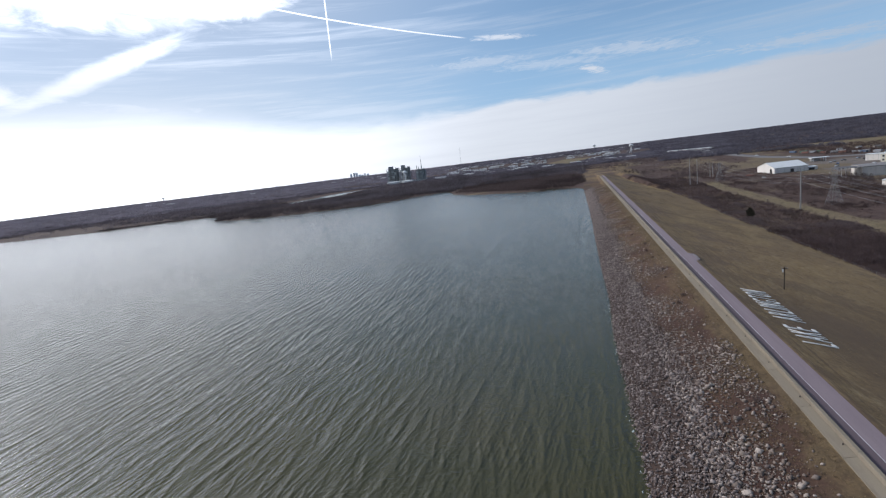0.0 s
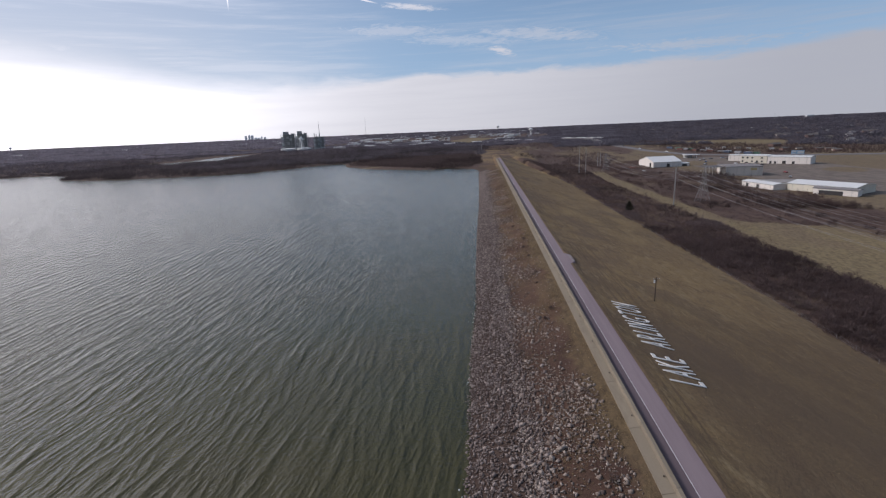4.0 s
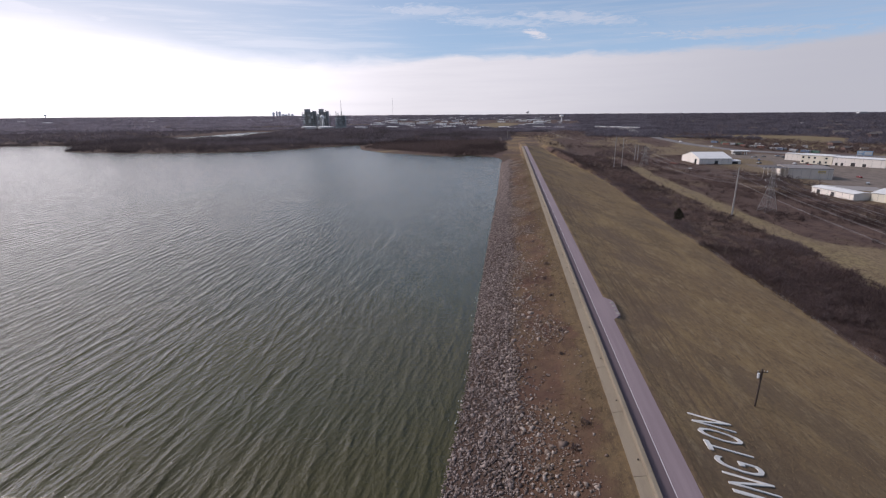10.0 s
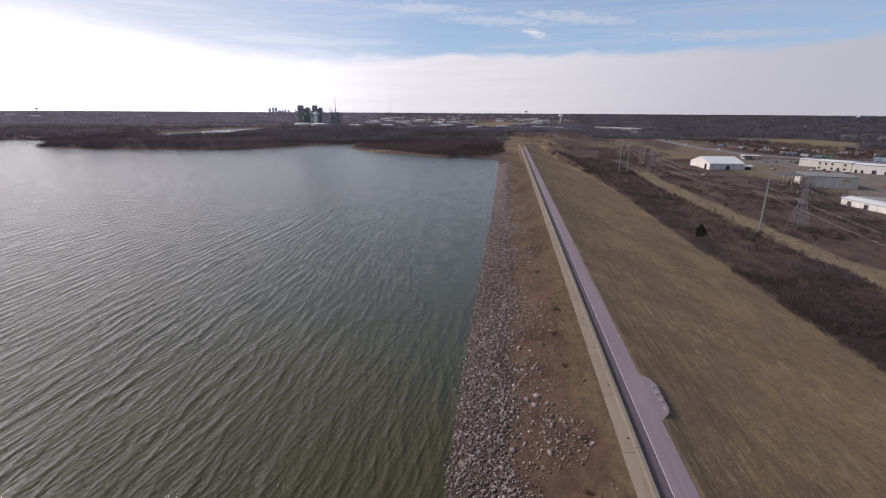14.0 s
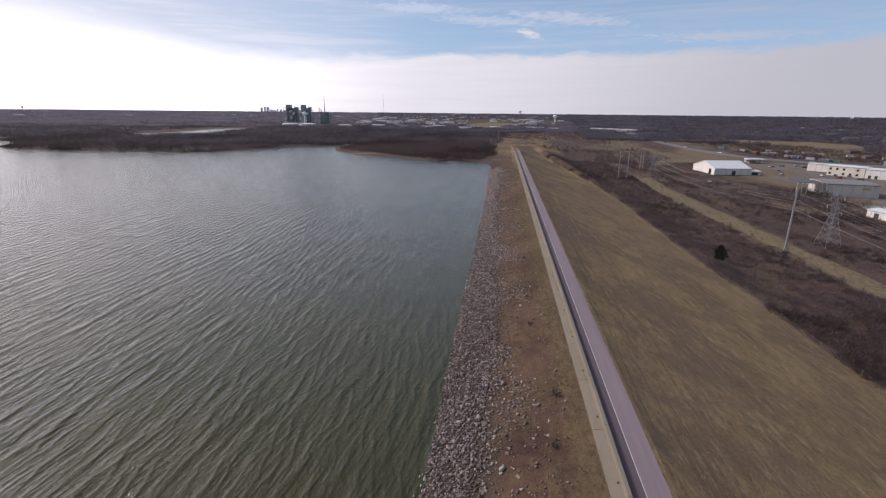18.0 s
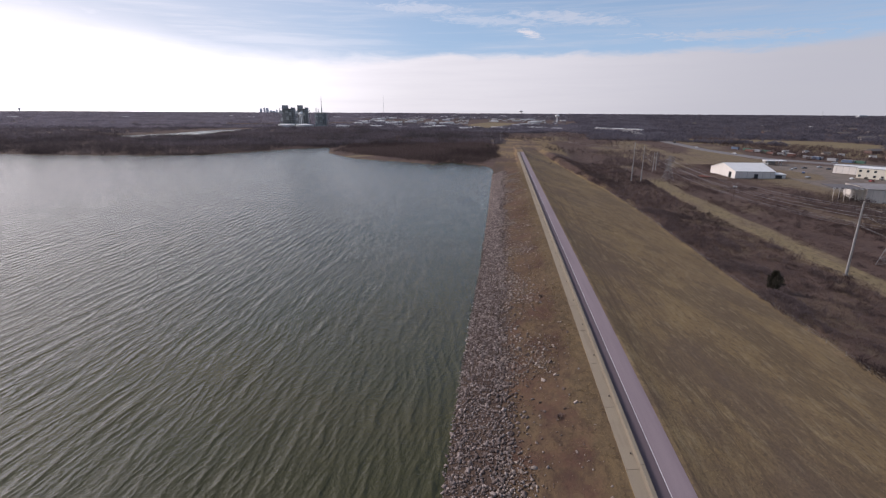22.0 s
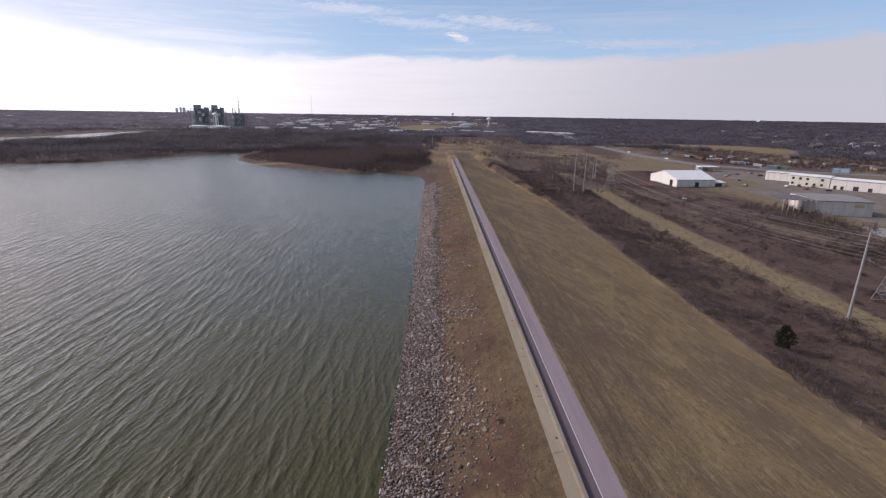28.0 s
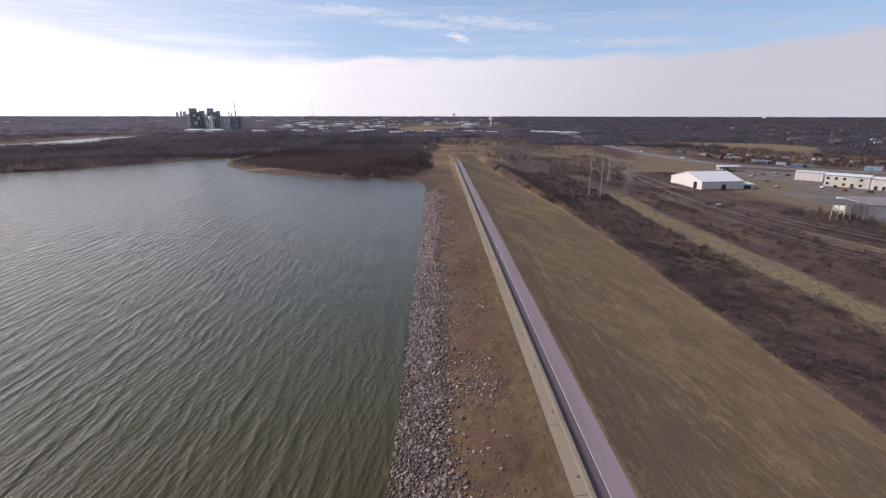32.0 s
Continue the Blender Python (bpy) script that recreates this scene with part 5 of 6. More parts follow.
# two-storey cream building, a long row of windows
wins = [(0, 1.2 + 4.4 * j, 1.5, 1.5, s) for j in range(5) for s in (1.2, 4.8) if (j + int(s)) % 5 != 2]
hall("office_block", 252.0, 560.0, -46.0, 24.0, 18.0, 7.6, 0.8, CREAM_WALL, ROOF_WHITE, "cream two-storey block with dark square windows", 2, windows=wins, z=YARD, category="building")
hall("long_hall", 269.0, 542.4, -46.0, 36.0, 16.0, 7.0, 0.8, WHITE_METAL, ROOF_WHITE, "long white hall with loading doors along its front", 6,
     doors=((0, 2.0, 1.8, 2.4, 0), (0, 6.0, 1.8, 2.4, 0), (0, 13.0, 3.0, 3.0, 0), (0, 21.0, 2.4, 2.6, 0)), z=YARD)
hall("white_box_shed", 255.0, 592.0, -47.0, 17.0, 12.0, 6.2, 0.3, WHITE_METAL, ROOF_WHITE, "plain white box-shaped shed", 4, z=YARD, category="shed")
# tan warehouse with a lean roof on its west side
tan = hall("tan_warehouse", 183.5, 446.0, -10.0, 27.0, 26.0, 7.4, 0.5, TAN_METAL, ROOF_GREY, "tan sheet-metal warehouse with tall ribbed panels", 5, z=YARD)
part("sign_board", boxed(18.0, 22.5, -0.16, -0.07, 4.4, 6.0), plain("faded_yellow", (0.50, 0.38, 0.12), 0.7), tan, "faded yellow sign board")
part("sign_bar", boxed(18.5, 22.0, -0.19, -0.161, 4.95, 5.45), TRIM, tan, "unreadable dark lettering bar")
shelter = thing("open_shelter", 170.0, 449.5, YARD, -10.0, "flat roofed open shelter on steel posts beside the tan warehouse", "shelter")
part("flat_roof", boxed(-2.0, 13.0, -1.0, 16.0, 7.2, 7.6, 0.05), plain("dark_roof_felt", (0.10, 0.09, 0.09), 0.9), shelter)
for j in range(6):
    part("post", rod(bmesh.new(), (-1.4 + 2.7 * j, -0.6, -0.3), (-1.4 + 2.7 * j, -0.6, 7.2), 0.14, 0.14, 8), TAN_METAL, shelter)
    part("roof_edge_tile", boxed(-2.2 + 2.55 * j, -0.9 + 2.55 * j, -1.12, -1.003, 6.9, 7.5), WHITE_METAL, shelter, "pale fascia panel")
# low white sheds nearer the dam
hall("low_white_shed", 164.5, 382.5, -80.0, 29.0, 11.0, 3.6, 0.7, WHITE_METAL, ROOF_WHITE, "long low white shed beside scrub", 6, z=YARD, category="shed", doors=((0, 4.0, 2.4, 2.6, 0), (0, 14.0, 2.4, 2.6, 0)))
hall("broad_white_hall", 178.0, 354.0, -58.0, 37.0, 24.0, 4.6, 1.4, CREAM_WALL, ROOF_WHITE, "broad white-roofed hall with cream walls", 6, z=YARD, doors=((0, 30.0, 3.0, 3.0, 0),))
hall("low_front_shed", 182.0, 335.0, -54.0, 22.0, 6.0, 3.8, 0.5, WHITE_METAL, ROOF_GREY, "low grey-roofed shed in front of the broad hall", 4, z=YARD, category="shed", doors=((0, 3.0, 12.0, 2.6, 0),))
slab = part("concrete_yard", boxed(0, 34, 0, 20, -0.3, 0.06, 0.03), BLOCK)
slab.matrix_world = pose(176.0, 398.0, float(ground_z(185, 405)) + 0.15, 0, 0, -20)
tagged(slab, "pale concrete yard slab before the tan warehouse", "pavement", kind="structure")

canopy = thing("fuel_canopy", 229.5, 644.0, float(ground_z(236, 645)), 0, "white flat fuel station canopy on posts", "canopy")
part("flat_roof", boxed(0, 17, 0, 9, 3.7, 4.4, 0.08), ROOF_WHITE, canopy)
for xx in (2, 14):
    for yy in (2, 7):
        part("post", boxed(xx - 0.25, xx + 0.25, yy - 0.25, yy + 0.25, -0.3, 3.7, 0.03), CERAMIC, canopy)
part("kiosk", boxed(3.5, 12.5, 10.0, 15.0, -0.3, 3.2, 0.08), TRIM, canopy)

billboard = thing("billboard", 346.0, 640.0, float(ground_z(346, 640)), -20, "roadside billboard with a faded blue and white face", "billboard")
part("panel", boxed(3, 16, 0, 0.4, 0.8, 5.4, 0.04), plain("faded_blue", (0.30, 0.42, 0.55), 0.6), billboard)
for bx0, bx1, bz0, bz1 in ((4.0, 8.0, 3.4, 4.9), (9.2, 15.2, 1.6, 4.4), (4.0, 7.5, 1.4, 2.4)):
    part("poster_patch", boxed(bx0, bx1, -0.05, -0.004, bz0, bz1), CERAMIC, billboard, "pale poster patch")
for bx in (5, 14):
    part("post", boxed(bx - 0.2, bx + 0.2, 0.41, 0.8, -3, 6.0), WOOD, billboard)

CAR_PAINTS = [plain("car_white", (0.62, 0.62, 0.62), 0.3), plain("car_grey", (0.16, 0.165, 0.175), 0.3, 0.3), plain("car_red", (0.25, 0.03, 0.025), 0.3),
              plain("car_black", (0.02, 0.02, 0.024), 0.25), plain("car_silver", (0.40, 0.41, 0.42), 0.3, 0.5), plain("car_blue", (0.05, 0.09, 0.2), 0.3)]


def car(x, y, turn, paint, name="parked_car", long=4.5, high=1.45, label="parked car on the dirt yard", z=None):
    ob = thing(name, x, y, float(ground_z(x, y)) + 0.05 if z is None else z, turn, label, "car", "parked vehicles")
    bm = bmesh.new()
    prof = [(-0.5, 0.35), (-0.5, 0.8), (-0.33, 0.92), (-0.2, 1.0), (0.16, 1.0), (0.30, 0.72), (0.48, 0.62), (0.5, 0.35)]
    h = high
    a = [bm.verts.new((p * long, -0.88 + 0.12 * (q > 0.9), q * h)) for p, q in prof]
    b = [bm.verts.new((p * long, 0.88 - 0.12 * (q > 0.9), q * h)) for p, q in prof]
    bm.faces.new(a[::-1])
    bm.faces.new(b)
    for j in range(len(prof)):
        bm.faces.new((a[j], a[(j + 1) % len(prof)], b[(j + 1) % len(prof)], b[j]))
    bmesh.ops.recalc_face_normals(bm, faces=bm.faces)
    part("body", bm, paint, ob)
    for sy in (-0.86, 0.86):
        part("side_window", boxed(-0.26 * long, 0.17 * long, sy - 0.03, sy + 0.03, 0.72 * h, 0.93 * h), GLASS, ob)
    for wx in (-0.32, 0.32):
        for sy in (-0.8, 0.8):
            wheel = part("wheel", rod(bmesh.new(), (wx * long, sy - 0.1, 0.33), (wx * long, sy + 0.1, 0.33), 0.33, 0.33, 12), BLACK, ob)
            out = 0.1 if sy > 0 else -0.1
            part("rim", rod(bmesh.new(), (wx * long, sy + out, 0.33), (wx * long, sy + out * 1.2, 0.33), 0.2, 0.17, 10), GALV, wheel, "grey wheel rim")
    for sy in (-0.6, 0.6):
        part("headlight", boxed(0.5 * long - 0.02, 0.5 * long + 0.03, sy - 0.18, sy + 0.18, 0.46 * high, 0.56 * high, 0.01), CERAMIC, ob, "clear headlight")
    return ob


cars = [(241, 547, 40, 0), (254, 552, 45, 3), (262, 549, 50, 1), (266, 628, 10, 4), (265, 613, 20, 3), (267, 599, 15, 0), (226, 580, 60, 5), (234, 650, 0, 0), (239, 616, 80, 1),
        (212, 549, 30, 4), (247, 536, 30, 2), (257, 528, 25, 3), (231, 606, 70, 4), (249, 620, 5, 1), (275, 585, 40, 0), (222, 470, 80, 3), (228, 478, 75, 0), (236, 455, 85, 2), (219, 420, 60, 4)]
for cx, cy, ct, cp in cars:
    tone = ("white", "dark grey", "red", "black", "silver", "blue")[cp]
    car(cx, cy, ct, CAR_PAINTS[cp], label=tone + " car parked in the works yard")

def container(x, y, turn, paint, label):
    """Steel freight box with corner posts, side ribs and end doors."""
    ob = thing("freight_container", x, y, float(ground_z(x, y)) - 0.05, turn, label, "container", "freight containers behind the highway")
    part("box_body", boxed(0, 9.0, 0, 2.5, 0.15, 2.7, 0.04), paint, ob)
    for px0 in (0.0, 8.9):
        for py0 in (-0.06, 2.44):
            part("corner_post", boxed(px0 - 0.04, px0 + 0.14, py0, py0 + 0.12, 0, 2.8), TRIM, ob)
    for j in range(8):
        part("side_rib", boxed(0.9 + j, 1.05 + j, -0.05, -0.003, 0.3, 2.6), paint, ob)
    for py0 in (0.08, 1.28):
        part("end_door", boxed(-0.07, -0.004, py0, py0 + 1.14, 0.3, 2.6), TRIM, ob)


BOX_PAINTS = [("blue", plain("container_blue", (0.08, 0.11, 0.17), 0.6)), ("rust-red", plain("container_red", (0.15, 0.07, 0.055), 0.7)), ("white", plain("container_white", (0.42, 0.40, 0.38), 0.6)),
              ("dark green", plain("container_green", (0.05, 0.11, 0.08), 0.6)), ("grey", plain("container_grey", (0.24, 0.24, 0.25), 0.6))]
for j in range(16):
    u = j / 15
    tone, paint = BOX_PAINTS[(j * 3 + j // 4) % 5]
    container(262 + 62 * u + 4 * math.sin(j * 2.1), 790 - 118 * u + 5 * math.cos(j * 1.7), -62 + 9 * math.sin(j), paint, tone + " steel freight container standing among bare trees")

# highway on a low bank
m, n = material("highway_concrete")
where = n.add("ShaderNodeNewGeometry").outputs["Position"]
c = n.mix(n.ramp(n.noise(where, 0.4, 5.0, 0.6), 0.35, 0.7), (0.150, 0.136, 0.132), (0.115, 0.104, 0.102))
finish(n, c, 0.85, n.noise(where, 6.0), 0.02, 0.3, spec=0.3)
HIGHWAY = m
way_pts = np.array([(640, 560), (500, 590), (370, 628), (300, 660), (255, 700), (226, 775), (212, 860), (208, 960), (214, 1080), (222, 1250), (226, 1500)], float)
bm = bmesh.new()
rings = []
for j in range(len(way_pts) * 6 - 5):
    t = j / 6
    a = min(int(t), len(way_pts) - 2)
    p = way_pts[a] + (way_pts[a + 1] - way_pts[a]) * (t - a)
    q0, q1 = way_pts[max(a - 1, 0)], way_pts[min(a + 2, len(way_pts) - 1)]
    d = (q1 - q0) / np.linalg.norm(q1 - q0)
    sx, sy = d[1], -d[0]
    z = float(ground_z(*p)) + 0.7 + 4.0 * float(smooth(960, 1050, p[1]) * (1 - smooth(1180, 1260, p[1])))
    rings.append([bm.verts.new((p[0] + sx * o, p[1] + sy * o, z + dz)) for o, dz in ((-11, -2.2), (-5.5, 0), (5.5, 0), (11, -2.2))])
for a, b in zip(rings, rings[1:]):
    for j in range(3):
        bm.faces.new((a[j], a[j + 1], b[j + 1], b[j]))
bmesh.ops.recalc_face_normals(bm, faces=bm.faces)
hw = part("highway", bm, HIGHWAY)
tagged(hw, "pale concrete highway on a low bank", "road", kind="structure")
for cx, cy, ct, cp in ((222, 795, 100, 0), (214, 850, 95, 3), (300, 664, 150, 4), (240, 735, 115, 0)):
    car(cx, cy, ct, CAR_PAINTS[cp], "parked_car", label="small car standing on the far highway", z=float(ground_z(cx, cy)) + 0.75)

# ---- power plant across the lake ----
# both plant greys are lightened to carry distant haze; the dirt is wear
PLANT = plain("weathered_plant_steel", (0.30, 0.30, 0.295), 0.8, grain=0.12, wear=0.5, dirt=(0.10, 0.105, 0.11))
PLANT_PALE = plain("pale_plant_cladding", (0.48, 0.50, 0.475), 0.8, grain=0.12, wear=0.5)
TANK = plain("white_tank_paint", (0.72, 0.71, 0.69), 0.6, grain=0.1, wear=0.35, dirt=(0.25, 0.22, 0.2))


def boiler_house(x, y, wide, high, label, crown=True):
    """An open steel frame of columns and decks round a boiler, with cladding panels here and there."""
    ob = thing("boiler_house", x, y, -7.5, 8, label, "power plant", "boiler houses")
    part("boiler_block", boxed(0.14 * wide, 0.66 * wide, 6, 20, high * 0.2, high * 0.84, 0.2), PLANT, ob)
    if crown:
        part("penthouse", boxed(0.16 * wide, 0.50 * wide, 5, 16, high * 0.84, high, 0.2), PLANT, ob)
    part("duct_tower", boxed(0.74 * wide, 0.90 * wide, 8, 18, 0, high * 0.9, 0.2), PLANT, ob)
    part("low_block", boxed(0.0, wide, -2, 9, 0, high * 0.2, 0.2), PLANT_PALE, ob, "pale clad turbine block")
    for yy in (0.0, 22.0):
        for j in range(6):
            xx = 0.04 * wide + j * 0.92 * wide / 5
            part("column", boxed(xx - 0.45, xx + 0.45, yy - 0.45, yy + 0.45, high * 0.2, high * (0.86 if j < 4 else 0.80)), PLANT, ob)
    for j in range(7):
        zz = high * (0.24 + 0.10 * j)
        part("walkway", boxed(-1.0 if j % 2 else 0.1 * wide, wide * (1.02 if j % 3 else 0.8), -1.2, 5.5, zz, zz + 0.6), PLANT, ob)
        part("guard_rail", boxed(0.0, wide * (1.0 if j % 3 else 0.78), -1.3, -1.15, zz + 1.4, zz + 1.7), PLANT_PALE, ob)
    for a, b, c, d in ((0.05, 0.26, 0.62, 0.74), (0.44, 0.60, 0.34, 0.50), (0.62, 0.78, 0.54, 0.68), (0.08, 0.22, 0.30, 0.44), (0.40, 0.58, 0.64, 0.76)):
        part("cladding_panel", boxed(a * wide, b * wide, -0.9, -0.4, c * high, d * high, 0.1), PLANT_PALE, ob)
    for j in range(4):
        bm = rod(bmesh.new(), (0.04 * wide + j * 0.23 * wide, -0.7, high * 0.22), (0.04 * wide + (j + 1) * 0.23 * wide, -0.7, high * (0.55 if j % 2 else 0.78)), 0.3, 0.3, 4)
        part("bracing", bm, PLANT, ob)
    for j in range(3):
        part("vent_pipe", rod(bmesh.new(), (wide * (0.3 + 0.2 * j), 12, high * 0.3), (wide * (0.3 + 0.2 * j), 12, high * (0.93 + 0.05 * (j % 2))), 0.9, 0.9, 8), PLANT, ob)
    return ob


boiler_house(-545, 1300, 37, 52, "dark steel boiler house with stair decks at the far power plant")
boiler_house(-504, 1296, 31, 52, "dark steel boiler house with stair decks beside its twin")
boiler_house(-454, 1290, 28, 40, "smaller dark boiler house with pipes at the far plant", False)
mast = thing("stack_mast", -438, 1296, -7.5, 0, "thin tall chimney mast at the far power plant", "mast")
part("flue", rod(bmesh.new(), (0, 0, 0), (0, 0, 46), 1.6, 1.2, 10), PLANT_PALE, mast)
part("mast_tip", rod(bmesh.new(), (0, 0, 46), (0, 0, 73), 0.7, 0.3, 8), PLANT, mast)
for j, dx in enumerate((-16, -11)):
    st = thing("flue_stack", -438 + dx, 1302, -7.5, 0, "slim steel flue stack at the far plant", "chimney")
    part("flue", rod(bmesh.new(), (0, 0, 0), (0, 0, 46 - 3 * j), 1.1, 0.9, 8), PLANT, st)
wt = thing("water_tower", -484, 1282, -7.5, 0, "pale water tower on legs at the far power plant", "water tower")
bm = bmesh.new()
bmesh.ops.create_uvsphere(bm, u_segments=16, v_segments=8, radius=5.5)
bmesh.ops.scale(bm, vec=(1, 1, 0.8), verts=bm.verts)
bmesh.ops.translate(bm, vec=(0, 0, 32), verts=bm.verts)
part("tank", bm, TANK, wt)
for j in range(4):
    a = j * math.pi / 2 + 0.6
    part("leg", rod(bmesh.new(), (math.cos(a) * 5, math.sin(a) * 5, -0.5), (math.cos(a) * 3.6, math.sin(a) * 3.6, 30), 0.6, 0.5, 6), TANK, wt)
part("riser", rod(bmesh.new(), (0, 0, 0), (0, 0, 28), 1.0, 1.0, 8), TANK, wt)
for x0, r in ((-516, 19), (-472, 20)):
    tk = thing("storage_tank", x0, 1272, -7.8, 0, "broad pale storage tank at the far power plant", "tank", "storage tanks")
    part("shell", rod(bmesh.new(), (0, 0, -0.5), (0, 0, 9), r, r, 32), TANK, tk)
    part("lid", rod(bmesh.new(), (0, 0, 9), (0, 0, 10.2), r, r * 0.2, 32), TANK, tk)
    part("rim", rod(bmesh.new(), (0, 0, 8.2), (0, 0, 8.7), r + 0.35, r + 0.35, 32), TRIM, tk)

# ---- town and skyline ----
HOUSE_WALLS = [plain("house_white", (0.62, 0.61, 0.59), 0.8, grain=0.2), plain("house_tan", (0.36, 0.31, 0.26), 0.8, grain=0.2), plain("house_brick", (0.21, 0.13, 0.11), 0.9, grain=0.2),
               plain("house_grey", (0.40, 0.41, 0.42), 0.8, grain=0.2)]
HOUSE_ROOFS = [plain("pale_flat_roof", (0.68, 0.67, 0.67), 0.8, grain=0.1), ROOF_GREY, plain("brown_shingle", (0.12, 0.10, 0.09), 0.9, grain=0.3)]


def house(wi, ri, long, deep, high, rise, label, name):
    ob = thing(name, 0, 0, -50, 0, label, "house" if rise > 1 else "building")
    part("outer_shell", boxed(0, long, 0, deep, -1.5, high), HOUSE_WALLS[wi], ob)
    bm = bmesh.new()
    pts = [(-0.5, high + 0.01), (deep + 0.5, high + 0.01), (deep / 2, high + rise)]
    a = [bm.verts.new((-0.5, p, q)) for p, q in pts]
    b = [bm.verts.new((long + 0.5, p, q)) for p, q in pts]
    bm.faces.new(a)
    bm.faces.new(b[::-1])
    for j in range(3):
        bm.faces.new((a[j], a[(j + 1) % 3], b[(j + 1) % 3], b[j]))
    bmesh.ops.recalc_face_normals(bm, faces=bm.faces)
    part("roof", bm, HOUSE_ROOFS[ri], ob)
    for j in range(max(2, int(long / 6))):
        part("window", boxed(2 + 5.5 * j, 3.6 + 5.5 * j, -0.1, -0.004, 1.0, 2.4), GLASS, ob)
    part("door", boxed(long - 2.4, long - 1.3, -0.1, -0.004, 0, 2.1), DARK_DOOR, ob)
    return ob


kinds = [house(0, 1, 16, 10, 4.5, 2.6, "white house with a grey gable roof among bare trees", "house"),
         house(1, 2, 18, 11, 4.2, 3.0, "tan house with a brown shingle roof among bare trees", "house"),
         house(2, 2, 20, 11, 4.2, 3.0, "brick house with a brown roof among bare trees", "house"),
         house(0, 0, 34, 18, 6.0, 0.8, "low white commercial building with a flat pale roof", "shop_building"),
         house(3, 0, 46, 22, 7.0, 0.9, "broad grey warehouse with a pale roof", "far_warehouse"),
         house(1, 0, 28, 14, 5.0, 1.0, "tan commercial building with a pale flat roof", "shop_building")]
groups = ("houses beyond the highway", "houses beyond the highway", "houses beyond the highway", "buildings of the far town", "buildings of the far town", "buildings of the far town")
for kd, gp in zip(kinds, groups):
    tagged(kd, group=gp)
spots = []
for j in range(150):
    far_y = rng.uniform(1200, 2900)
    spots.append((rng.uniform(-0.26, 0.08) * far_y, far_y, rng.choice([0, 3, 2, 3, 1, 4, 5])))
for j in range(130):
    far_y = 1250 + 2100 * rng.rand() ** 1.3
    spots.append((rng.uniform(-0.30, 0.09) * far_y, far_y, rng.choice([0, 0, 3, 1, 3, 2, 5])))
for j in range(26):
    spots.append((rng.uniform(-900, 300), rng.uniform(2100, 3300), rng.choice([3, 4, 4, 5])))
for j in range(26):
    a = rng.uniform(0.3, 0.8)
    r = rng.uniform(1080, 2000)
    spots.append((math.sin(a) * r, math.cos(a) * r, rng.choice([0, 1, 2, 2, 1])))
for j in range(34):
    a = rng.uniform(0.47, 0.72)
    r = rng.uniform(840, 1350)
    spots.append((math.sin(a) * r, math.cos(a) * r, rng.choice([0, 1, 2, 0, 1])))
for j in range(13):
    u = rng.uniform(0, 1)
    spots.append((285 + 160 * u, 800 - 130 * u + rng.uniform(-15, 15), rng.choice([0, 1, 2]) + 10))
for j in range(16):
    spots.append((rng.uniform(-2400, -900), rng.uniform(1500, 3000), rng.choice([3, 4, 5])))
used = set()
for sx, sy, kd in spots:
    if abs(sx - np.interp(sy, way_pts[::1, 1][np.argsort(way_pts[:, 1])], way_pts[np.argsort(way_pts[:, 1]), 0])) < 40 and sy < 1500:
        continue
    if min(ring_distance(np.array([sx]), np.array([sy]), LAKE)[0], ring_distance(np.array([sx]), np.array([sy]), POND)[0]) < 20:
        continue
    if ring_distance(np.array([sx]), np.array([sy]), TOWN_FIELD)[0] < 5:
        continue
    small = 0.55 if kd >= 10 else rng.uniform(0.55, 1.0)
    kd = kd % 10
    m4 = pose(sx, sy, float(ground_z(sx, sy)) + 0.2, 0, 0, rng.uniform(-25, 25) + 180 * rng.randint(2)) @ Matrix.Scale(small, 4)
    if kd in used:
        copy_thing(kinds[kd], m4)
    else:
        kinds[kd].matrix_world = m4
        used.add(kd)

# long pale sheds and car lot beside the highway
for j in range(1, 4):
    hall("depot_shed", 150 + 26 * j, 1255 - 26 * j, -45, 28, 16, 5.0, 0.6, WHITE_METAL, ROOF_WHITE, "long pale depot shed by the far highway", 3, category="shed")
for j in range(44):
    u, v = rng.uniform(0, 1), rng.randint(3)
    cx, cy = 150 + 90 * u + 6 * v, 1215 - 92 * u + 6 * v
    car(cx, cy, rng.uniform(0, 180), CAR_PAINTS[rng.randint(6)], label="car in the far lot beside the highway", z=float(ground_z(cx, cy)) + 0.15)

# air haze is painted in: walls and window bands both coloured very pale
TOWER = plain("haze_painted_tower", (0.80, 0.80, 0.82), 0.7, grain=0.02, wear=0.2)
TOWER_BAND = plain("haze_painted_window_band", (0.62, 0.63, 0.66), 0.4, grain=0.02, wear=0.1)
for j, (dx, hh, wd) in enumerate(((0, 40, 16), (34, 46, 14), (58, 44, 18), (88, 22, 22), (120, 20, 18), (150, 30, 12), (178, 24, 16))):
    tw = thing("office_tower", -2150 + dx, 4380, -2, 0, "pale hazy high-rise on the far skyline", "skyscraper", "skyline towers")
    part("shaft", boxed(0, wd, 0, wd, 0, hh, 0.5), TOWER, tw)
    part("roof_storey", boxed(wd * 0.2, wd * 0.8, wd * 0.2, wd * 0.8, hh, hh + 4, 0.3), TOWER, tw)
    for k in range(int(hh / 6)):
        part("window_band", boxed(1, wd - 1, -0.4, -0.01, 4 + 6 * k, 7 + 6 * k), TOWER_BAND, tw)


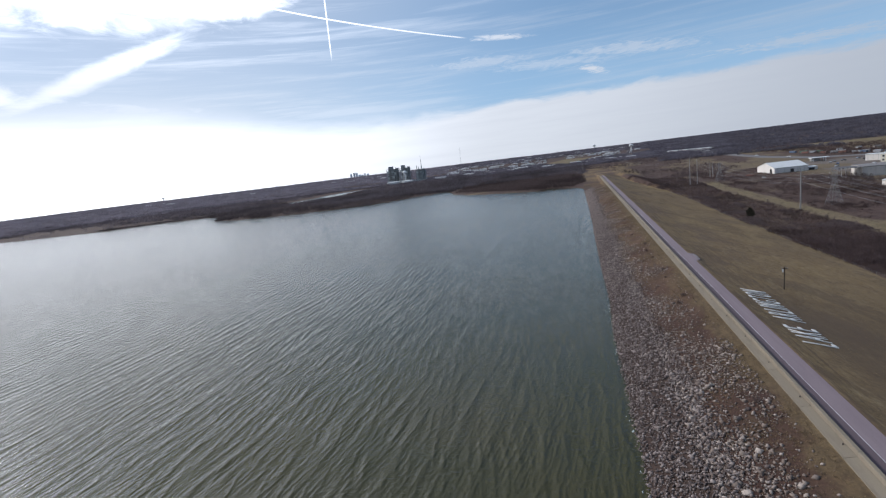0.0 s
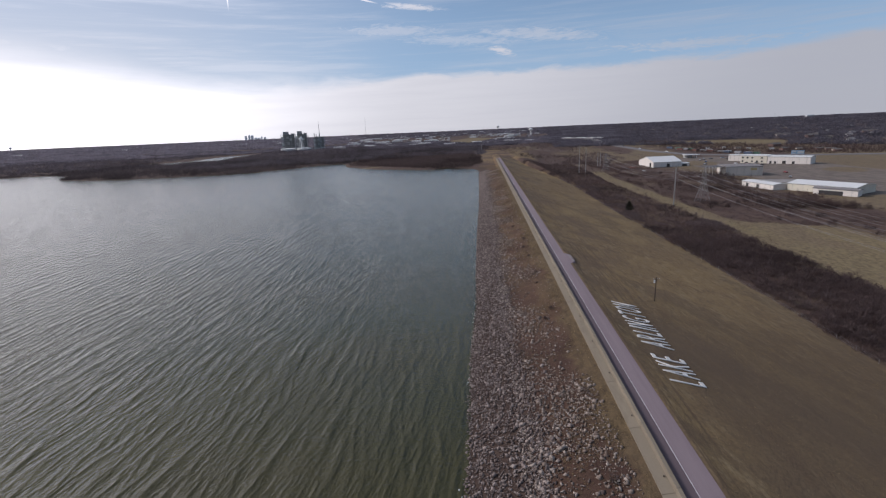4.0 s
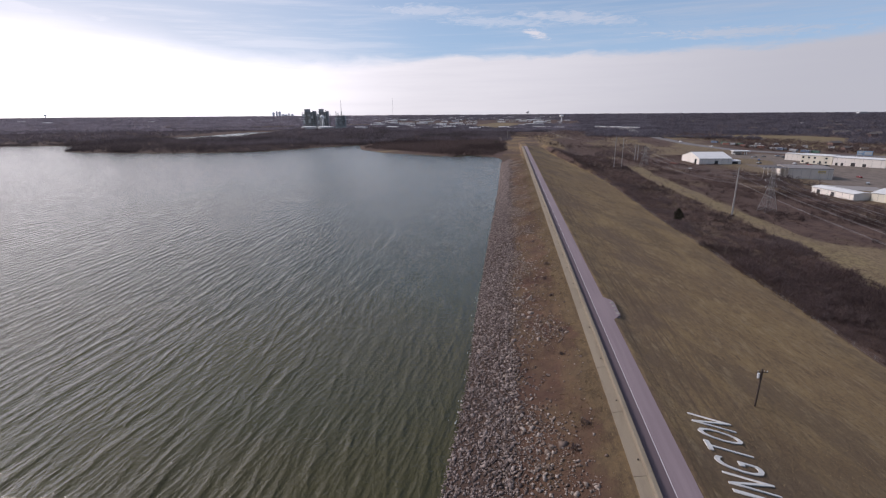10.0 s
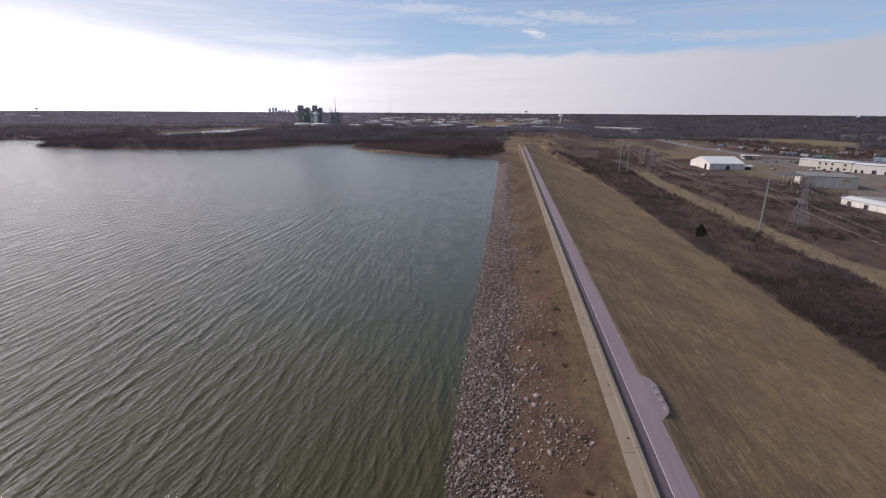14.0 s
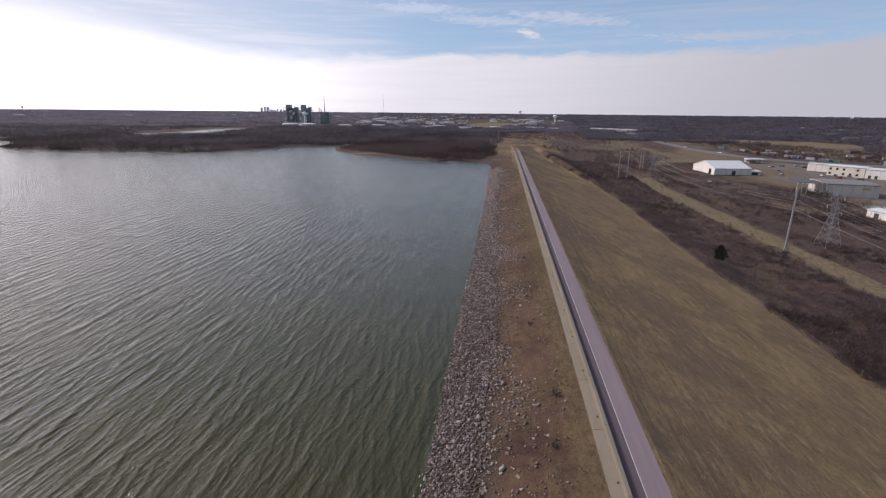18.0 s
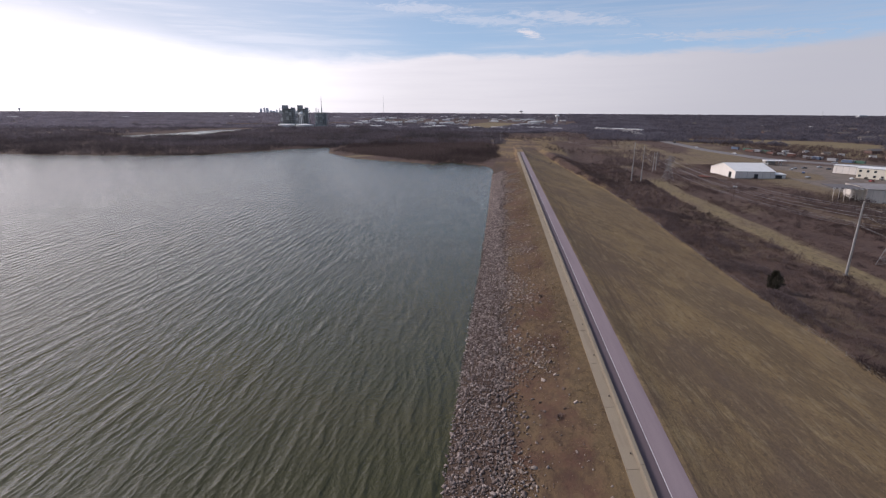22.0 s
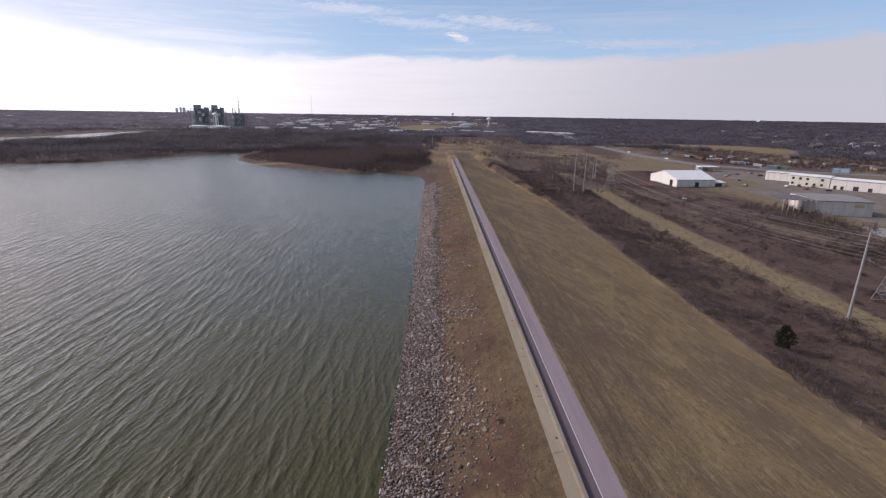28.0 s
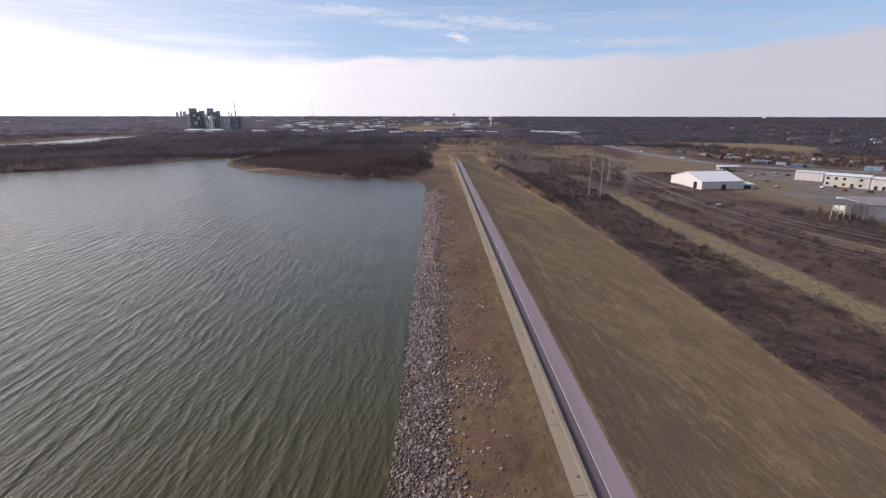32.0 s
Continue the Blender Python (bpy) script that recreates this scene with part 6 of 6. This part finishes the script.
def tank_tower(x, y, high, r, label):
    ob = thing("water_tower", x, y, float(ground_z(x, y)), 0, label, "water tower")
    bm = bmesh.new()
    bmesh.ops.create_uvsphere(bm, u_segments=14, v_segments=8, radius=r)
    bmesh.ops.scale(bm, vec=(1, 1, 0.6), verts=bm.verts)
    bmesh.ops.translate(bm, vec=(0, 0, high - r * 0.6), verts=bm.verts)
    part("tank", bm, TANK, ob)
    part("pedestal", rod(bmesh.new(), (0, 0, -1), (0, 0, high - r), r * 0.35, r * 0.25, 10), TANK, ob)


tank_tower(130, 4200, 34, 13, "pale water tower on the horizon")
tank_tower(-2990, 2940, 30, 9, "water tower rising over the western woods")
tank_tower(170, 1900, 26, 8, "white water tower in the far town")
radio = thing("radio_mast", -1040, 4420, 0, 0, "hair-thin radio mast on the horizon", "mast")
part("mast_tube", rod(bmesh.new(), (0, 0, -5), (0, 0, 158), 1.0, 0.6, 6), PLANT_PALE, radio)

hill_block = thing("hilltop_building", 1840, 3020, float(ground_z(1840, 3020)), 0, "pale flat-topped building on the wooded hilltop", "building")
part("outer_shell", boxed(0, 46, 0, 26, -1, 11, 0.3), HOUSE_WALLS[3], hill_block)
part("roof_storey", boxed(6, 40, 4, 22, 11, 14, 0.3), HOUSE_WALLS[3], hill_block)
for j in range(2):
    part("window_band", boxed(2, 44, -0.4, -0.01, 2.5 + 4 * j, 4.2 + 4 * j), GLASS, hill_block)
hill_mast = thing("hill_mast", 1685, 3060, float(ground_z(1685, 3060)), 0, "thin radio mast on the wooded hill", "mast")
part("mast_tube", rod(bmesh.new(), (0, 0, -5), (0, 0, 34), 0.9, 0.5, 6), PLANT_PALE, hill_mast)

# bare posts in the water off the peninsula
for j, (dx, dy) in enumerate(((-205, 655), (-209, 662), (-199, 650))):
    ob = part("snag_post", rod(bmesh.new(), (dx, dy, WATER - 2), (dx + 0.4, dy, WATER + 2.6 - 0.5 * j), 0.22, 0.12, 6), WOOD)
    tagged(ob, "dead tree snag standing in the shallow water", "snag", "snags off the peninsula")
